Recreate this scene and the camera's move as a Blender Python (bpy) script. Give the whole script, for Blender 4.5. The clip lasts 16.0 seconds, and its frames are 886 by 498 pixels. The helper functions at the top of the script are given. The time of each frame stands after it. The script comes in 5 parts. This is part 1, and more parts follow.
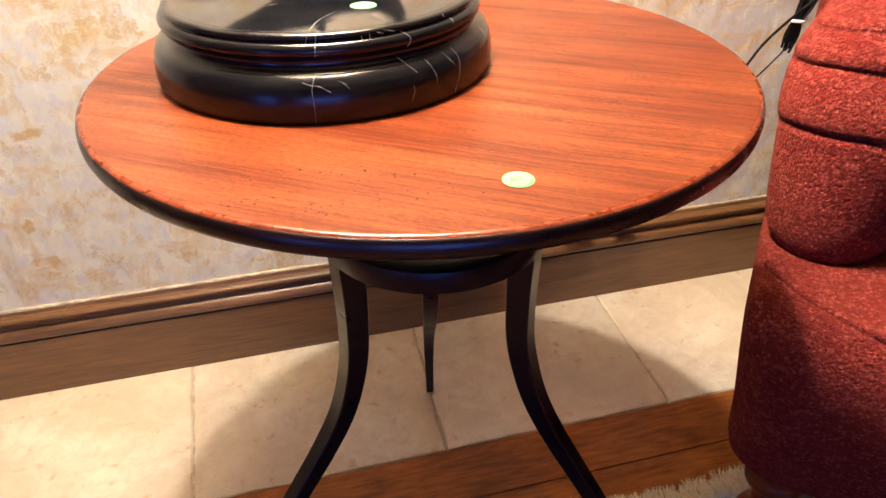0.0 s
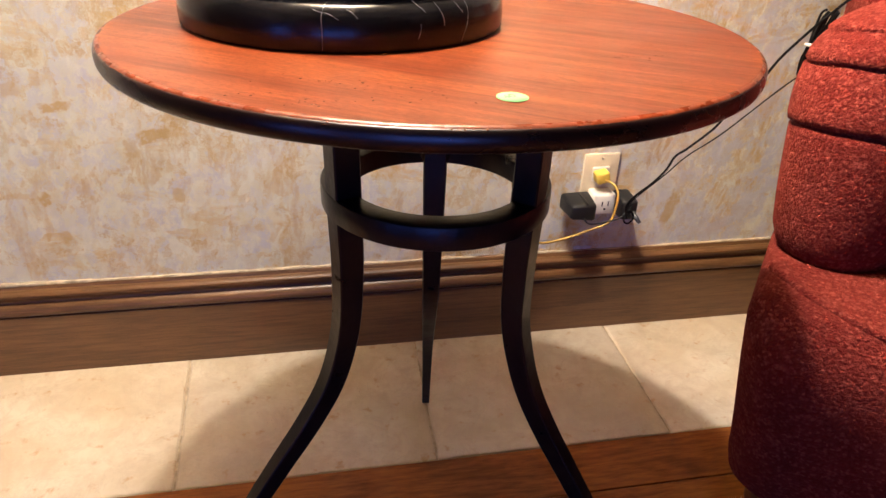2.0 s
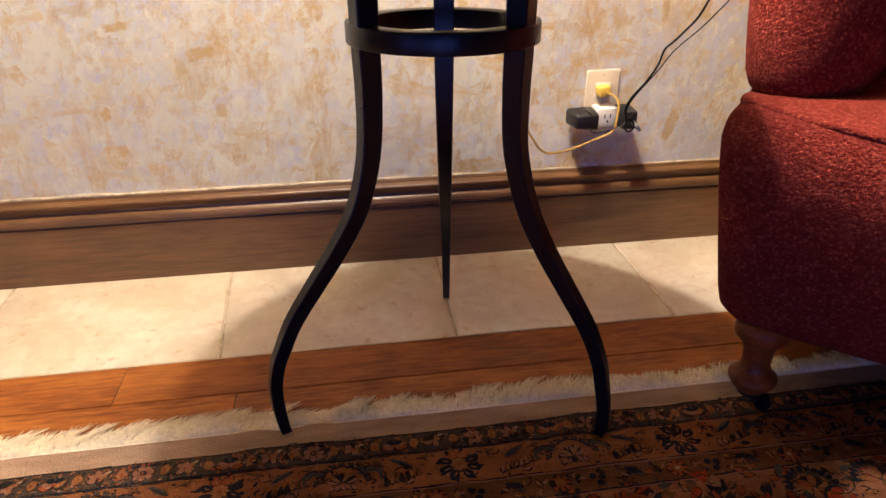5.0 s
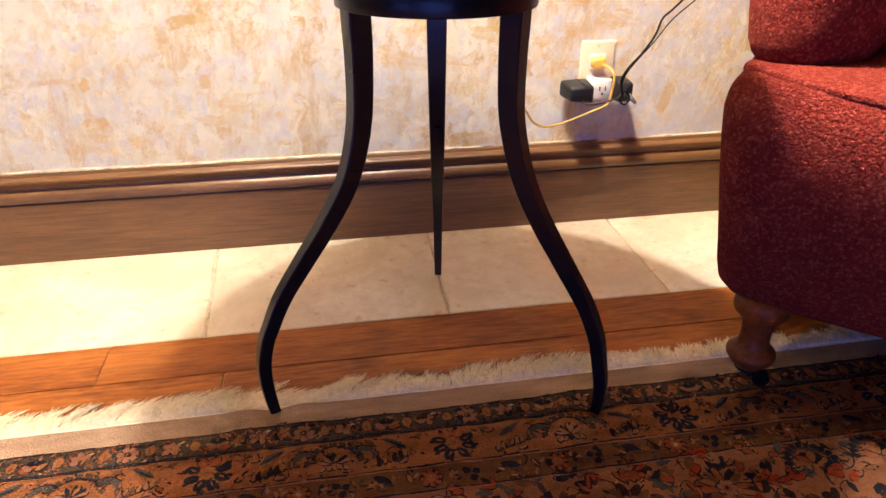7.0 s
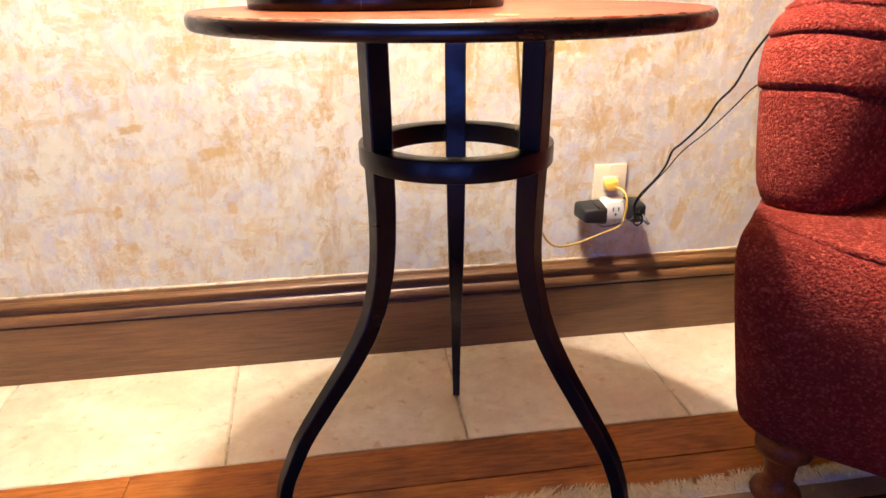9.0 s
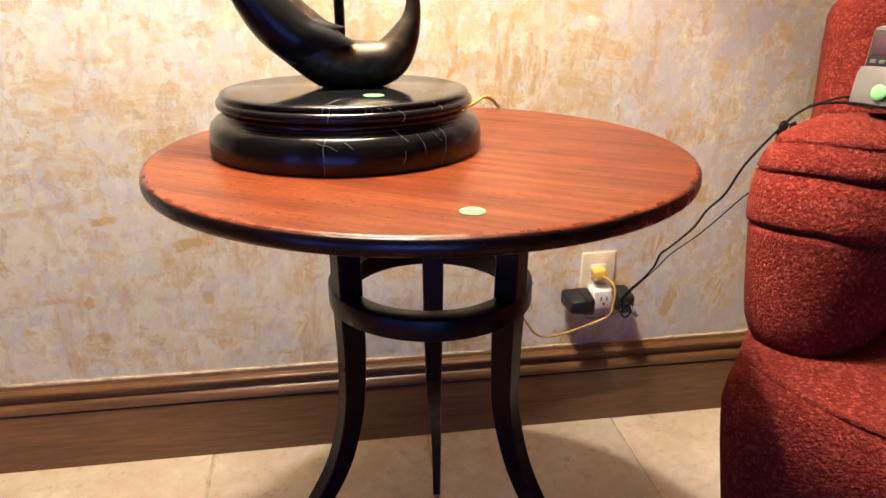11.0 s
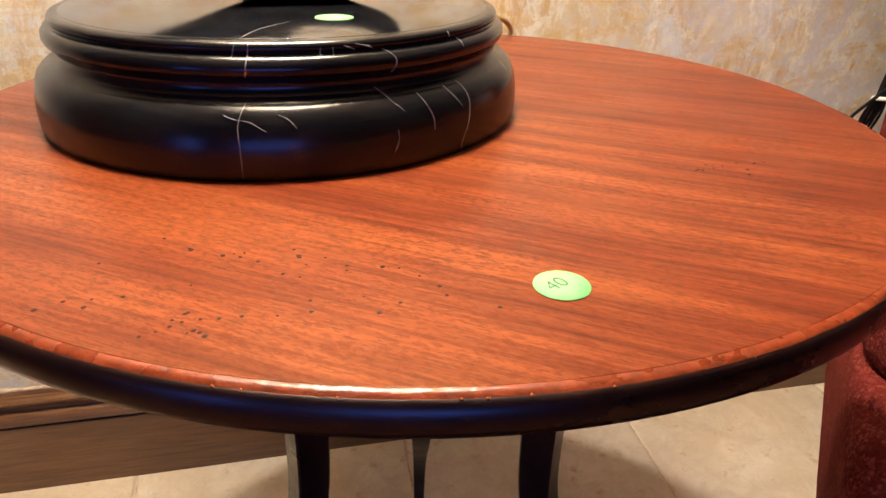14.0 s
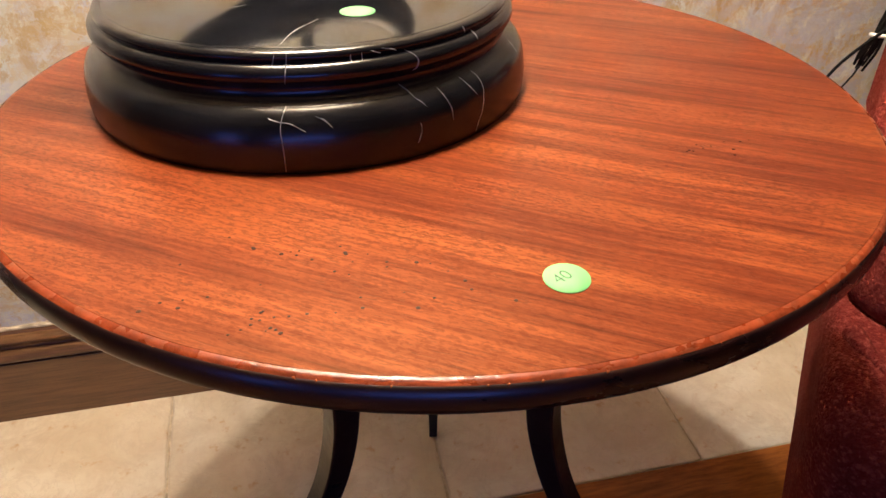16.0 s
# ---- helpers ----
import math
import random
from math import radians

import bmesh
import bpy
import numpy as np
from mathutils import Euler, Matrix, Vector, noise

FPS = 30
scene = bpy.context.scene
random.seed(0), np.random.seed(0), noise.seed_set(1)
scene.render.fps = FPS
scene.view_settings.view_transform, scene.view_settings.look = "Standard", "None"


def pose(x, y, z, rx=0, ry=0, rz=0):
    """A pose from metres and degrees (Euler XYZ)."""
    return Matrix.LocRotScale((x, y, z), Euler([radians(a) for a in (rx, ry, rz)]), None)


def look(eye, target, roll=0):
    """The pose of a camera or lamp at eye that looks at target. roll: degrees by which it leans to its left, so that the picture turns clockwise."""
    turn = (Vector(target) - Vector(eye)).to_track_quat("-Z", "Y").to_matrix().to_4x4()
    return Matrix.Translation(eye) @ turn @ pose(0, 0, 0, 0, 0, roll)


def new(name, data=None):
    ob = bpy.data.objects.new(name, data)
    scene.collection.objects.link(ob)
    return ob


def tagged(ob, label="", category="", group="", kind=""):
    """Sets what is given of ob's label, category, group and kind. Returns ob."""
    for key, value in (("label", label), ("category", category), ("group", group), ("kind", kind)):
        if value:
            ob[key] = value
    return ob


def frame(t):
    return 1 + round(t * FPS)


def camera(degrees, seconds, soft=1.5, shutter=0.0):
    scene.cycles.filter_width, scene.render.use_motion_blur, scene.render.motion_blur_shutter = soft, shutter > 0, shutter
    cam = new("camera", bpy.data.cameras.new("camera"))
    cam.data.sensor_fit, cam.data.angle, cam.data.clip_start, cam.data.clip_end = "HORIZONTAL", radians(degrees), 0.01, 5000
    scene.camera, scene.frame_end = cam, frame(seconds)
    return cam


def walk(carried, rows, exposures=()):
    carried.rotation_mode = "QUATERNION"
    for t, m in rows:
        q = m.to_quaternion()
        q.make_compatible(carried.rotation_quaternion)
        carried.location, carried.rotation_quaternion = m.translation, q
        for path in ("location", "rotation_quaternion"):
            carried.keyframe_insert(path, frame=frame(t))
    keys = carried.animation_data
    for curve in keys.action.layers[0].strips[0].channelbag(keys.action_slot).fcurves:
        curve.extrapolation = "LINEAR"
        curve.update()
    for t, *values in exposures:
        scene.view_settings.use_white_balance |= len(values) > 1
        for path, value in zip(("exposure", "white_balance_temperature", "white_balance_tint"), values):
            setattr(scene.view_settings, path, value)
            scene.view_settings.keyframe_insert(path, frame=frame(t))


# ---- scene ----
cam = camera(66.44, 16.0)
PATH = [
    (0, (-0.1832, -0.6274, 0.9370), (0.0113, 0.1722, 0.3687), -0.90),
    (0.5, (-0.1877, -0.6248, 0.9402), (0.0031, 0.1915, 0.3950), -0.24),
    (1, (-0.1732, -0.6173, 0.9408), (0.0322, 0.2033, 0.4074), 0.84),
    (1.5, (-0.1710, -0.6280, 0.9110), (0.0358, 0.1991, 0.3885), 2.59),
    (2, (-0.1728, -0.6825, 0.8526), (0.0046, 0.1709, 0.3625), 2.39),
    (2.5, (-0.1724, -0.7581, 0.8122), (-0.0153, 0.1069, 0.3356), 0.93),
    (3, (-0.1745, -0.8215, 0.7917), (-0.0196, 0.0538, 0.3336), 0.67),
    (3.5, (-0.1740, -0.8688, 0.7718), (-0.0178, 0.0170, 0.3347), 0.63),
    (4, (-0.1836, -0.8935, 0.7446), (-0.0293, 0.0006, 0.3241), 0.78),
    (4.5, (-0.1871, -0.9053, 0.7154), (-0.0398, -0.0117, 0.2913), -0.01),
    (5, (-0.1850, -0.9048, 0.6781), (-0.0471, -0.0175, 0.2379), -0.35),
    (5.2, (-0.1910, -0.8920, 0.6720), (0.1060, 0.8640, -0.2380), -0.25),
    (7.3, (-0.1888, -0.8812, 0.6575), (0.1192, 0.8608, -0.2755), 0.00),
    (7.5, (-0.1911, -0.8857, 0.6594), (-0.0361, -0.0073, 0.2073), -0.20),
    (8, (-0.1860, -0.8861, 0.6810), (-0.0320, 0.0093, 0.2632), -0.51),
    (8.5, (-0.1947, -0.8798, 0.7126), (-0.0424, 0.0311, 0.3290), -0.50),
    (9, (-0.1920, -0.8629, 0.7505), (-0.0522, 0.0565, 0.3827), -0.60),
    (9.2, (-0.1850, -0.8530, 0.7655), (0.0665, 0.9910, 0.0325), -0.65),
    (11.3, (-0.1440, -0.7420, 0.9020), (0.1590, 1.1010, 0.1870), 0.60),
    (11.5, (-0.1418, -0.7156, 0.9056), (0.0256, 0.2023, 0.5460), 0.73),
    (12, (-0.1295, -0.6584, 0.8885), (0.0643, 0.2496, 0.5172), 0.98),
    (12.5, (-0.1317, -0.5869, 0.8608), (0.0730, 0.3041, 0.4555), 1.99),
    (13, (-0.1428, -0.5146, 0.8584), (0.0553, 0.3706, 0.4374), 2.42),
    (13.5, (-0.1342, -0.4742, 0.8554), (0.0653, 0.3996, 0.4119), 1.90),
    (14, (-0.1347, -0.4641, 0.8505), (0.0622, 0.4001, 0.3873), 1.45),
    (14.5, (-0.1391, -0.4599, 0.8615), (0.0483, 0.3944, 0.3767), 0.85),
    (15, (-0.1434, -0.4697, 0.8943), (0.0398, 0.3664, 0.3772), 0.86),
    (15.5, (-0.1548, -0.4778, 0.9039), (0.0261, 0.3321, 0.3458), 0.59),
    (16, (-0.1499, -0.4842, 0.9082), (0.0295, 0.3122, 0.3307), 0.39),
]
EXPOSURES = [(0.0, -0.16), (1.0, -0.29), (2.0, -0.37), (2.5, -0.41), (3.5, -0.18), (4.5, -0.16), (5.0, -0.17), (7.5, 0.55), (9.0, 0.22), (11.5, -0.60), (12.5, -0.67), (14.0, -0.71), (15.0, -0.82), (16.0, -0.80)]
walk(cam, [(t, look(eye, target, roll)) for t, eye, target, roll in PATH], EXPOSURES)
LAMP_WATTS, SHADE_GLOW, WINDOW_WATTS = 127.0, 72.0, 19.5

# ---------------------------------------------------------------- light
world = bpy.data.worlds.new("world")
scene.world = world
world.use_nodes = True
world.node_tree.nodes["Background"].inputs[0].default_value = (0.55, 0.7, 1.0, 1)
world.node_tree.nodes["Background"].inputs[1].default_value = 0.3

bulb_light = bpy.data.lights.new("lamp_light", "POINT")
bulb_light.energy = LAMP_WATTS
bulb_light.color = (1.0, 0.90, 0.84)
bulb_light.shadow_soft_size = 0.034
bulb = new("lamp_light", bulb_light)
bulb.location = (-0.158, 0.0195, 1.705)

# daylight in the openings of two low windows behind the camera: place, target, width, height
for eye, target, wide, high in (((-2.33, -2.25, 0.45), (0.0, -2.25, 0.45), 0.55, 0.74), ((-0.75, -3.23, 0.40), (-0.75, 0.0, 0.40), 1.50, 0.64)):
    sky_light = bpy.data.lights.new("window_light", "AREA")
    sky_light.shape, sky_light.size, sky_light.size_y = "RECTANGLE", wide, high
    sky_light.energy = WINDOW_WATTS * wide * high
    sky_light.color = (0.10, 0.20, 1.0)
    window_lamp = new("window_light", sky_light)
    window_lamp.matrix_world = look(eye, target)

# ---------------------------------------------------------------- materials


class Mat:
    """A small node builder."""

    def __init__(self, name, rough=0.5, metal=0.0, spec=0.5):
        self.m = bpy.data.materials.new(name)
        self.m.use_nodes = True
        self.t = self.m.node_tree
        self.b = self.t.nodes["Principled BSDF"]
        self.b.inputs["Roughness"].default_value = rough
        self.b.inputs["Metallic"].default_value = metal
        self.b.inputs["Specular IOR Level"].default_value = spec
        self.co = self.t.nodes.new("ShaderNodeTexCoord").outputs["Object"]

    def n(self, kind, **inputs):
        node = self.t.nodes.new("ShaderNode" + kind)
        for k, v in inputs.items():
            key = k.replace("_", " ")
            self.feed(node.inputs[key], v)
        return node

    def feed(self, socket, v):
        if isinstance(v, bpy.types.NodeSocket):
            self.t.links.new(v, socket)
        else:
            socket.default_value = v

    def map(self, scale=(1, 1, 1), rot=(0, 0, 0), loc=(0, 0, 0), co=None):
        return self.n("Mapping", Vector=co or self.co, Scale=scale, Rotation=rot, Location=loc).outputs[0]

    def noise(self, scale, detail=4, rough=0.55, distortion=0.0, co=None, color=False):
        k = self.n("TexNoise", Vector=co or self.co, Scale=scale, Detail=detail, Roughness=rough, Distortion=distortion)
        return k.outputs["Color" if color else "Fac"]

    def voronoi(self, scale, feature="F1", co=None, out="Distance", randomness=1.0, metric="EUCLIDEAN"):
        k = self.t.nodes.new("ShaderNodeTexVoronoi")
        k.feature, k.distance = feature, metric
        self.feed(k.inputs["Vector"], co or self.co)
        k.inputs["Scale"].default_value = scale
        k.inputs["Randomness"].default_value = randomness
        return k.outputs[out]

    def ramp(self, fac, stops):
        k = self.t.nodes.new("ShaderNodeValToRGB")
        self.feed(k.inputs[0], fac)
        els = k.color_ramp.elements
        while len(els) < len(stops):
            els.new(0.5)
        for e, (p, c) in zip(els, stops):
            e.position = p
            e.color = (c, c, c, 1) if isinstance(c, (int, float)) else (*c, 1)
        return k.outputs[0]

    def mix(self, fac, a, b, blend="MIX"):
        k = self.t.nodes.new("ShaderNodeMix")
        k.data_type, k.blend_type = "RGBA", blend
        for socket, v in ((k.inputs[0], fac), (k.inputs[6], a), (k.inputs[7], b)):
            if isinstance(v, tuple) and len(v) == 3:
                v = (*v, 1)
            self.feed(socket, v)
        return k.outputs[2]

    def math(self, op, a, b=0.0, clamp=False):
        k = self.t.nodes.new("ShaderNodeMath")
        k.operation, k.use_clamp = op, clamp
        self.feed(k.inputs[0], a)
        self.feed(k.inputs[1], b)
        return k.outputs[0]

    def bump(self, height, distance, strength=1.0, normal=None):
        k = self.n("Bump", Height=height, Distance=distance, Strength=strength)
        if normal:
            self.feed(k.inputs["Normal"], normal)
        return k.outputs[0]

    def set(self, **inputs):
        for k, v in inputs.items():
            if isinstance(v, tuple) and len(v) == 3 and k == "Base_Color":
                v = (*v, 1)
            self.feed(self.b.inputs[k.replace("_", " ")], v)
        return self

    def done(self):
        return self.m


def plain(name, color, rough=0.5, metal=0.0, vary=0.15, scale=40.0, bump=0.0, spec=0.5):
    k = Mat(name, rough, metal, spec)
    fac = k.noise(scale, 5)
    dark = tuple(c * (1 - vary) for c in color)
    light = tuple(min(1, c * (1 + vary)) for c in color)
    k.set(Base_Color=k.ramp(fac, ((0.3, dark), (0.7, light))))
    k.set(Roughness=k.ramp(k.noise(scale * 0.4, 3), ((0.3, max(0.03, rough - 0.07)), (0.7, min(1, rough + 0.07)))))
    if bump:
        k.set(Normal=k.bump(fac, bump))
    return k.done()


def plaster_material():
    k = Mat("trowelled_plaster", 0.7, spec=0.25)
    warp = k.noise(14, 4, 0.65, color=True)
    bent = k.mix(0.045, k.co, warp, "LINEAR_LIGHT")
    fine_bent = k.mix(0.02, bent, k.noise(55, 4, 0.7, color=True), "LINEAR_LIGHT")
    tall = k.map((1.6, 1.0, 0.5), co=k.map(rot=(0, 0.12, 0), co=fine_bent))
    wide = k.map((0.6, 1.0, 1.5), co=k.map(rot=(0, 0.3, 0), co=fine_bent))
    lean = k.map((1.6, 1.0, 0.55), co=k.map(rot=(0, -0.6, 0), co=fine_bent))
    cloud = k.noise(4.5, 5, 0.62, 0.4)
    color = k.ramp(cloud, ((0.30, (0.70, 0.625, 0.46)), (0.50, (0.78, 0.725, 0.595)), (0.70, (0.81, 0.775, 0.685))))
    lilac = k.ramp(k.noise(10, 7, 0.72, 0.4, co=lean), ((0.40, 0.0), (0.58, 0.9)))
    along = k.n("SeparateXYZ", Vector=k.co).outputs[0]
    lilac = k.math("MULTIPLY", lilac, k.ramp(k.math("ADD", along, 0.5), ((0.0, 0.40), (0.62, 0.65), (0.80, 0.95))))
    color = k.mix(lilac, color, (0.66, 0.63, 0.66))
    blush = k.ramp(k.noise(13, 6, 0.7, 0.3, co=wide), ((0.48, 0.0), (0.68, 0.6)))
    color = k.mix(blush, color, (0.74, 0.65, 0.49))
    # an ochre wash, stronger higher up towards the chair
    up = k.n("SeparateXYZ", Vector=k.co).outputs[2]
    wash = k.math("ADD", k.math("MULTIPLY", k.math("ADD", up, -0.60), 1.4), k.math("MULTIPLY", k.math("ADD", along, -0.10), 0.8))
    wash = k.ramp(k.math("ADD", wash, k.noise(11, 7, 0.78, 0.5, co=wide)), ((0.46, 0.0), (0.60, 0.75)))
    color = k.mix(wash, color, (0.68, 0.51, 0.28))
    # broad overlapping trowel strokes, cream, lilac and tan
    torn = k.mix(0.030, k.co, k.noise(30, 6, 0.78, color=True), "LINEAR_LIGHT")
    strokes = 0.0
    for scale, shape, turn, seed, weight in ((13, (1.4, 1.0, 0.75), 0.10, 5.0, 0.80), (30, (0.75, 1.0, 1.4), 0.12, 9.0, 0.70), (52, (1.5, 1.0, 0.8), -0.10, 13.0, 0.60)):
        where = k.map(shape, loc=(seed, 0, seed * 0.7), co=k.map(rot=(0, turn, 0), co=torn))
        pick = k.n("SeparateColor", Color=k.voronoi(scale, "F1", co=where, out="Color", metric="CHEBYCHEV"))
        tone = k.ramp(pick.outputs[0], ((0.0, (0.64, 0.60, 0.65)), (0.26, (0.69, 0.65, 0.66)), (0.36, (0.81, 0.77, 0.68)), (0.66, (0.81, 0.75, 0.63)), (0.78, (0.69, 0.55, 0.35)), (0.95, (0.60, 0.42, 0.21))))
        drag = k.ramp(k.noise(scale * 2.6, 6, 0.8, 0.3, co=k.map((2.2, 1.0, 0.6), co=where)), ((0.46, 0.0), (0.52, min(1.0, weight * 1.25))))
        strokes = k.math("ADD", strokes, k.math("MULTIPLY", drag, pick.outputs[2]))
        color = k.mix(k.math("MULTIPLY", drag, k.ramp(pick.outputs[1], ((0.25, 0.0), (0.5, 1.0)))), color, tone)
    # dabs of ochre, laid by the knife in several directions
    rough_co = k.mix(0.011, k.co, k.noise(42, 6, 0.75, color=True), "LINEAR_LIGHT")
    for turn, scale, lo, depth, tone, seed in ((0.08, 25, 0.775, 0.8, (0.64, 0.41, 0.13), 3.0), (1.50, 22, 0.77, 0.8, (0.57, 0.35, 0.12), 7.0), (-0.25, 30, 0.80, 0.8, (0.66, 0.44, 0.16), 11.0), (1.25, 36, 0.81, 0.7, (0.60, 0.39, 0.15), 17.0)):
        turned = k.map(rot=(0, turn, 0), loc=(seed, 0, seed), co=rough_co)
        cells = k.n("SeparateColor", Color=k.voronoi(scale, "F1", co=k.map((0.55, 1.0, 1.3), co=turned), out="Color")).outputs[0]
        where = k.noise(6.0, 3, 0.6, co=k.map((1, 1, 1), loc=(seed * 2, 0, 0)))
        total = k.math("ADD", k.math("MULTIPLY", cells, 0.52), k.math("MULTIPLY", where, 0.70))
        drag = k.noise(scale * 1.5, 6, 0.8, 0.2, co=k.map((0.4, 1.0, 3.0), co=turned))
        dab = k.math("MULTIPLY", k.ramp(total, ((lo + 0.012, 0.0), (lo + 0.07, depth * 0.8))), k.ramp(drag, ((0.42, 0.0), (0.56, 1.0))))
        color = k.mix(k.math("MULTIPLY", dab, k.ramp(k.math("ADD", along, 0.5), ((0.40, 0.75), (0.72, 1.35)))), color, tone)
    color = k.mix(1.0, color, (1.16, 1.18, 1.17), "MULTIPLY")
    near_chair = k.math("MULTIPLY", k.ramp(along, ((0.28, 0.0), (0.62, 0.7))), k.ramp(k.noise(16, 7, 0.78, 0.5, co=lean), ((0.46, 0.0), (0.54, 1.0))))
    color = k.mix(near_chair, color, (0.68, 0.64, 0.69))
    # the broadest single dabs: place, size, turn and depth
    torn_edge = k.math("MULTIPLY", k.noise(60, 5, 0.75), 0.9)
    dabs = None
    for x, z, broad, high, turn, depth in ((-0.568, 0.504, 0.050, 0.016, 0.1, 0.9), (-0.432, 0.452, 0.060, 0.022, 0.25, 0.9), (-0.470, 0.432, 0.022, 0.036, 0.1, 0.6), (-0.678, 0.352, 0.090, 0.012, 0.05, 0.45),
                                          (-0.621, 0.343, 0.022, 0.024, 0.5, 0.9), (-0.603, 0.274, 0.018, 0.026, 0.2, 0.7), (-0.408, 0.343, 0.018, 0.030, 0.0, 0.7), (-0.633, 0.532, 0.045, 0.022, 0.3, 0.5),
                                          (0.404, 0.615, 0.046, 0.032, -0.7, 0.8), (0.447, 0.579, 0.036, 0.024, -0.3, 0.7), (0.275, 0.628, 0.045, 0.022, 0.1, 0.7), (0.569, 0.505, 0.026, 0.042, 0.2, 0.8),
                                          (0.485, 0.508, 0.016, 0.050, 0.1, 0.8), (0.528, 0.268, 0.024, 0.070, -0.3, 0.8), (0.387, 0.495, 0.030, 0.036, 0.4, 0.6)):
        spot = k.map((1 / broad, 1.0, 1 / high), co=k.map(rot=(0, turn, 0), co=k.map(loc=(-x, 0, -z), co=rough_co)))
        parts = k.n("SeparateXYZ", Vector=spot)
        far = k.math("MAXIMUM", k.math("ABSOLUTE", parts.outputs[0]), k.math("ABSOLUTE", parts.outputs[2]))
        mask = k.ramp(k.math("ADD", far, torn_edge), ((0.80, depth), (0.98, 0.0)))
        dabs = mask if dabs is None else k.math("MAXIMUM", dabs, mask)
    color = k.mix(dabs, color, (0.69, 0.47, 0.20))
    # pale drags over the top, and thin trowel scratches
    ridge = k.ramp(k.noise(30, 7, 0.78, 0.8, co=tall), ((0.56, 0.0), (0.66, 0.75)))
    color = k.mix(ridge, color, (0.84, 0.80, 0.72))
    sweep = k.ramp(k.noise(24, 7, 0.78, 0.5, co=lean), ((0.58, 0.0), (0.68, 0.6)))
    color = k.mix(sweep, color, (0.82, 0.78, 0.71))
    scratch = k.ramp(k.noise(46, 4, 0.7, 0.4, co=k.map((3.2, 1, 0.28), co=k.map(rot=(0, 0.5, 0)))), ((0.71, 0.0), (0.75, 0.55)))
    color = k.mix(scratch, color, (0.45, 0.31, 0.19))
    height = k.math("ADD", k.noise(26, 8, 0.75, 0.6, co=wide), k.math("ADD", k.math("MULTIPLY", ridge, 0.4), k.math("MULTIPLY", sweep, 0.35)))
    k.set(Base_Color=color, Normal=k.bump(k.math("ADD", height, k.math("MULTIPLY", strokes, 0.60)), 0.0055, 0.70), Roughness=k.ramp(k.noise(30, 4), ((0.3, 0.58), (0.7, 0.80))))
    return k.done()


def tile_material():
    k = Mat("travertine", 0.42)
    rnd = k.n("ObjectInfo").outputs["Random"]
    shift = k.n("CombineXYZ", X=k.math("MULTIPLY", rnd, 7.0), Y=rnd).outputs[0]
    co = k.n("VectorMath", ).outputs[0]
    add = co.node
    add.operation = "ADD"
    k.feed(add.inputs[0], k.co)
    k.feed(add.inputs[1], shift)
    base = k.ramp(k.noise(6, 5, 0.6, 0.6, co=co), ((0.3, (0.62, 0.50, 0.34)), (0.52, (0.74, 0.63, 0.47)), (0.72, (0.80, 0.71, 0.56))))
    cloud2 = k.ramp(k.noise(22, 6, 0.72, 0.5, co=co), ((0.42, 0.0), (0.66, 0.6)))
    base = k.mix(cloud2, base, (0.60, 0.45, 0.30))
    spots = k.ramp(k.noise(34, 4, 0.6, co=co), ((0.60, 0.0), (0.70, 0.75)))
    base = k.mix(spots, base, (0.55, 0.33, 0.15))
    vein = k.ramp(k.noise(9, 6, 0.7, 1.6, co=co), ((0.47, 0.0), (0.50, 0.35), (0.53, 0.0)))
    base = k.mix(vein, base, (0.56, 0.44, 0.31))
    pit = k.ramp(k.voronoi(120, co=co), ((0.06, 1.0), (0.12, 0.0)))
    pit = k.math("MULTIPLY", pit, k.ramp(k.noise(14, 2, co=co), ((0.55, 0.0), (0.65, 1.0))))
    base = k.mix(pit, base, (0.42, 0.31, 0.2))
    height = k.math("SUBTRACT", k.noise(18, 6, 0.65, co=co), k.math("MULTIPLY", pit, 0.8))
    k.set(Base_Color=base, Normal=k.bump(height, 0.0025, 0.6), Roughness=k.ramp(k.noise(12, 4), ((0.3, 0.33), (0.7, 0.55))))
    return k.done()


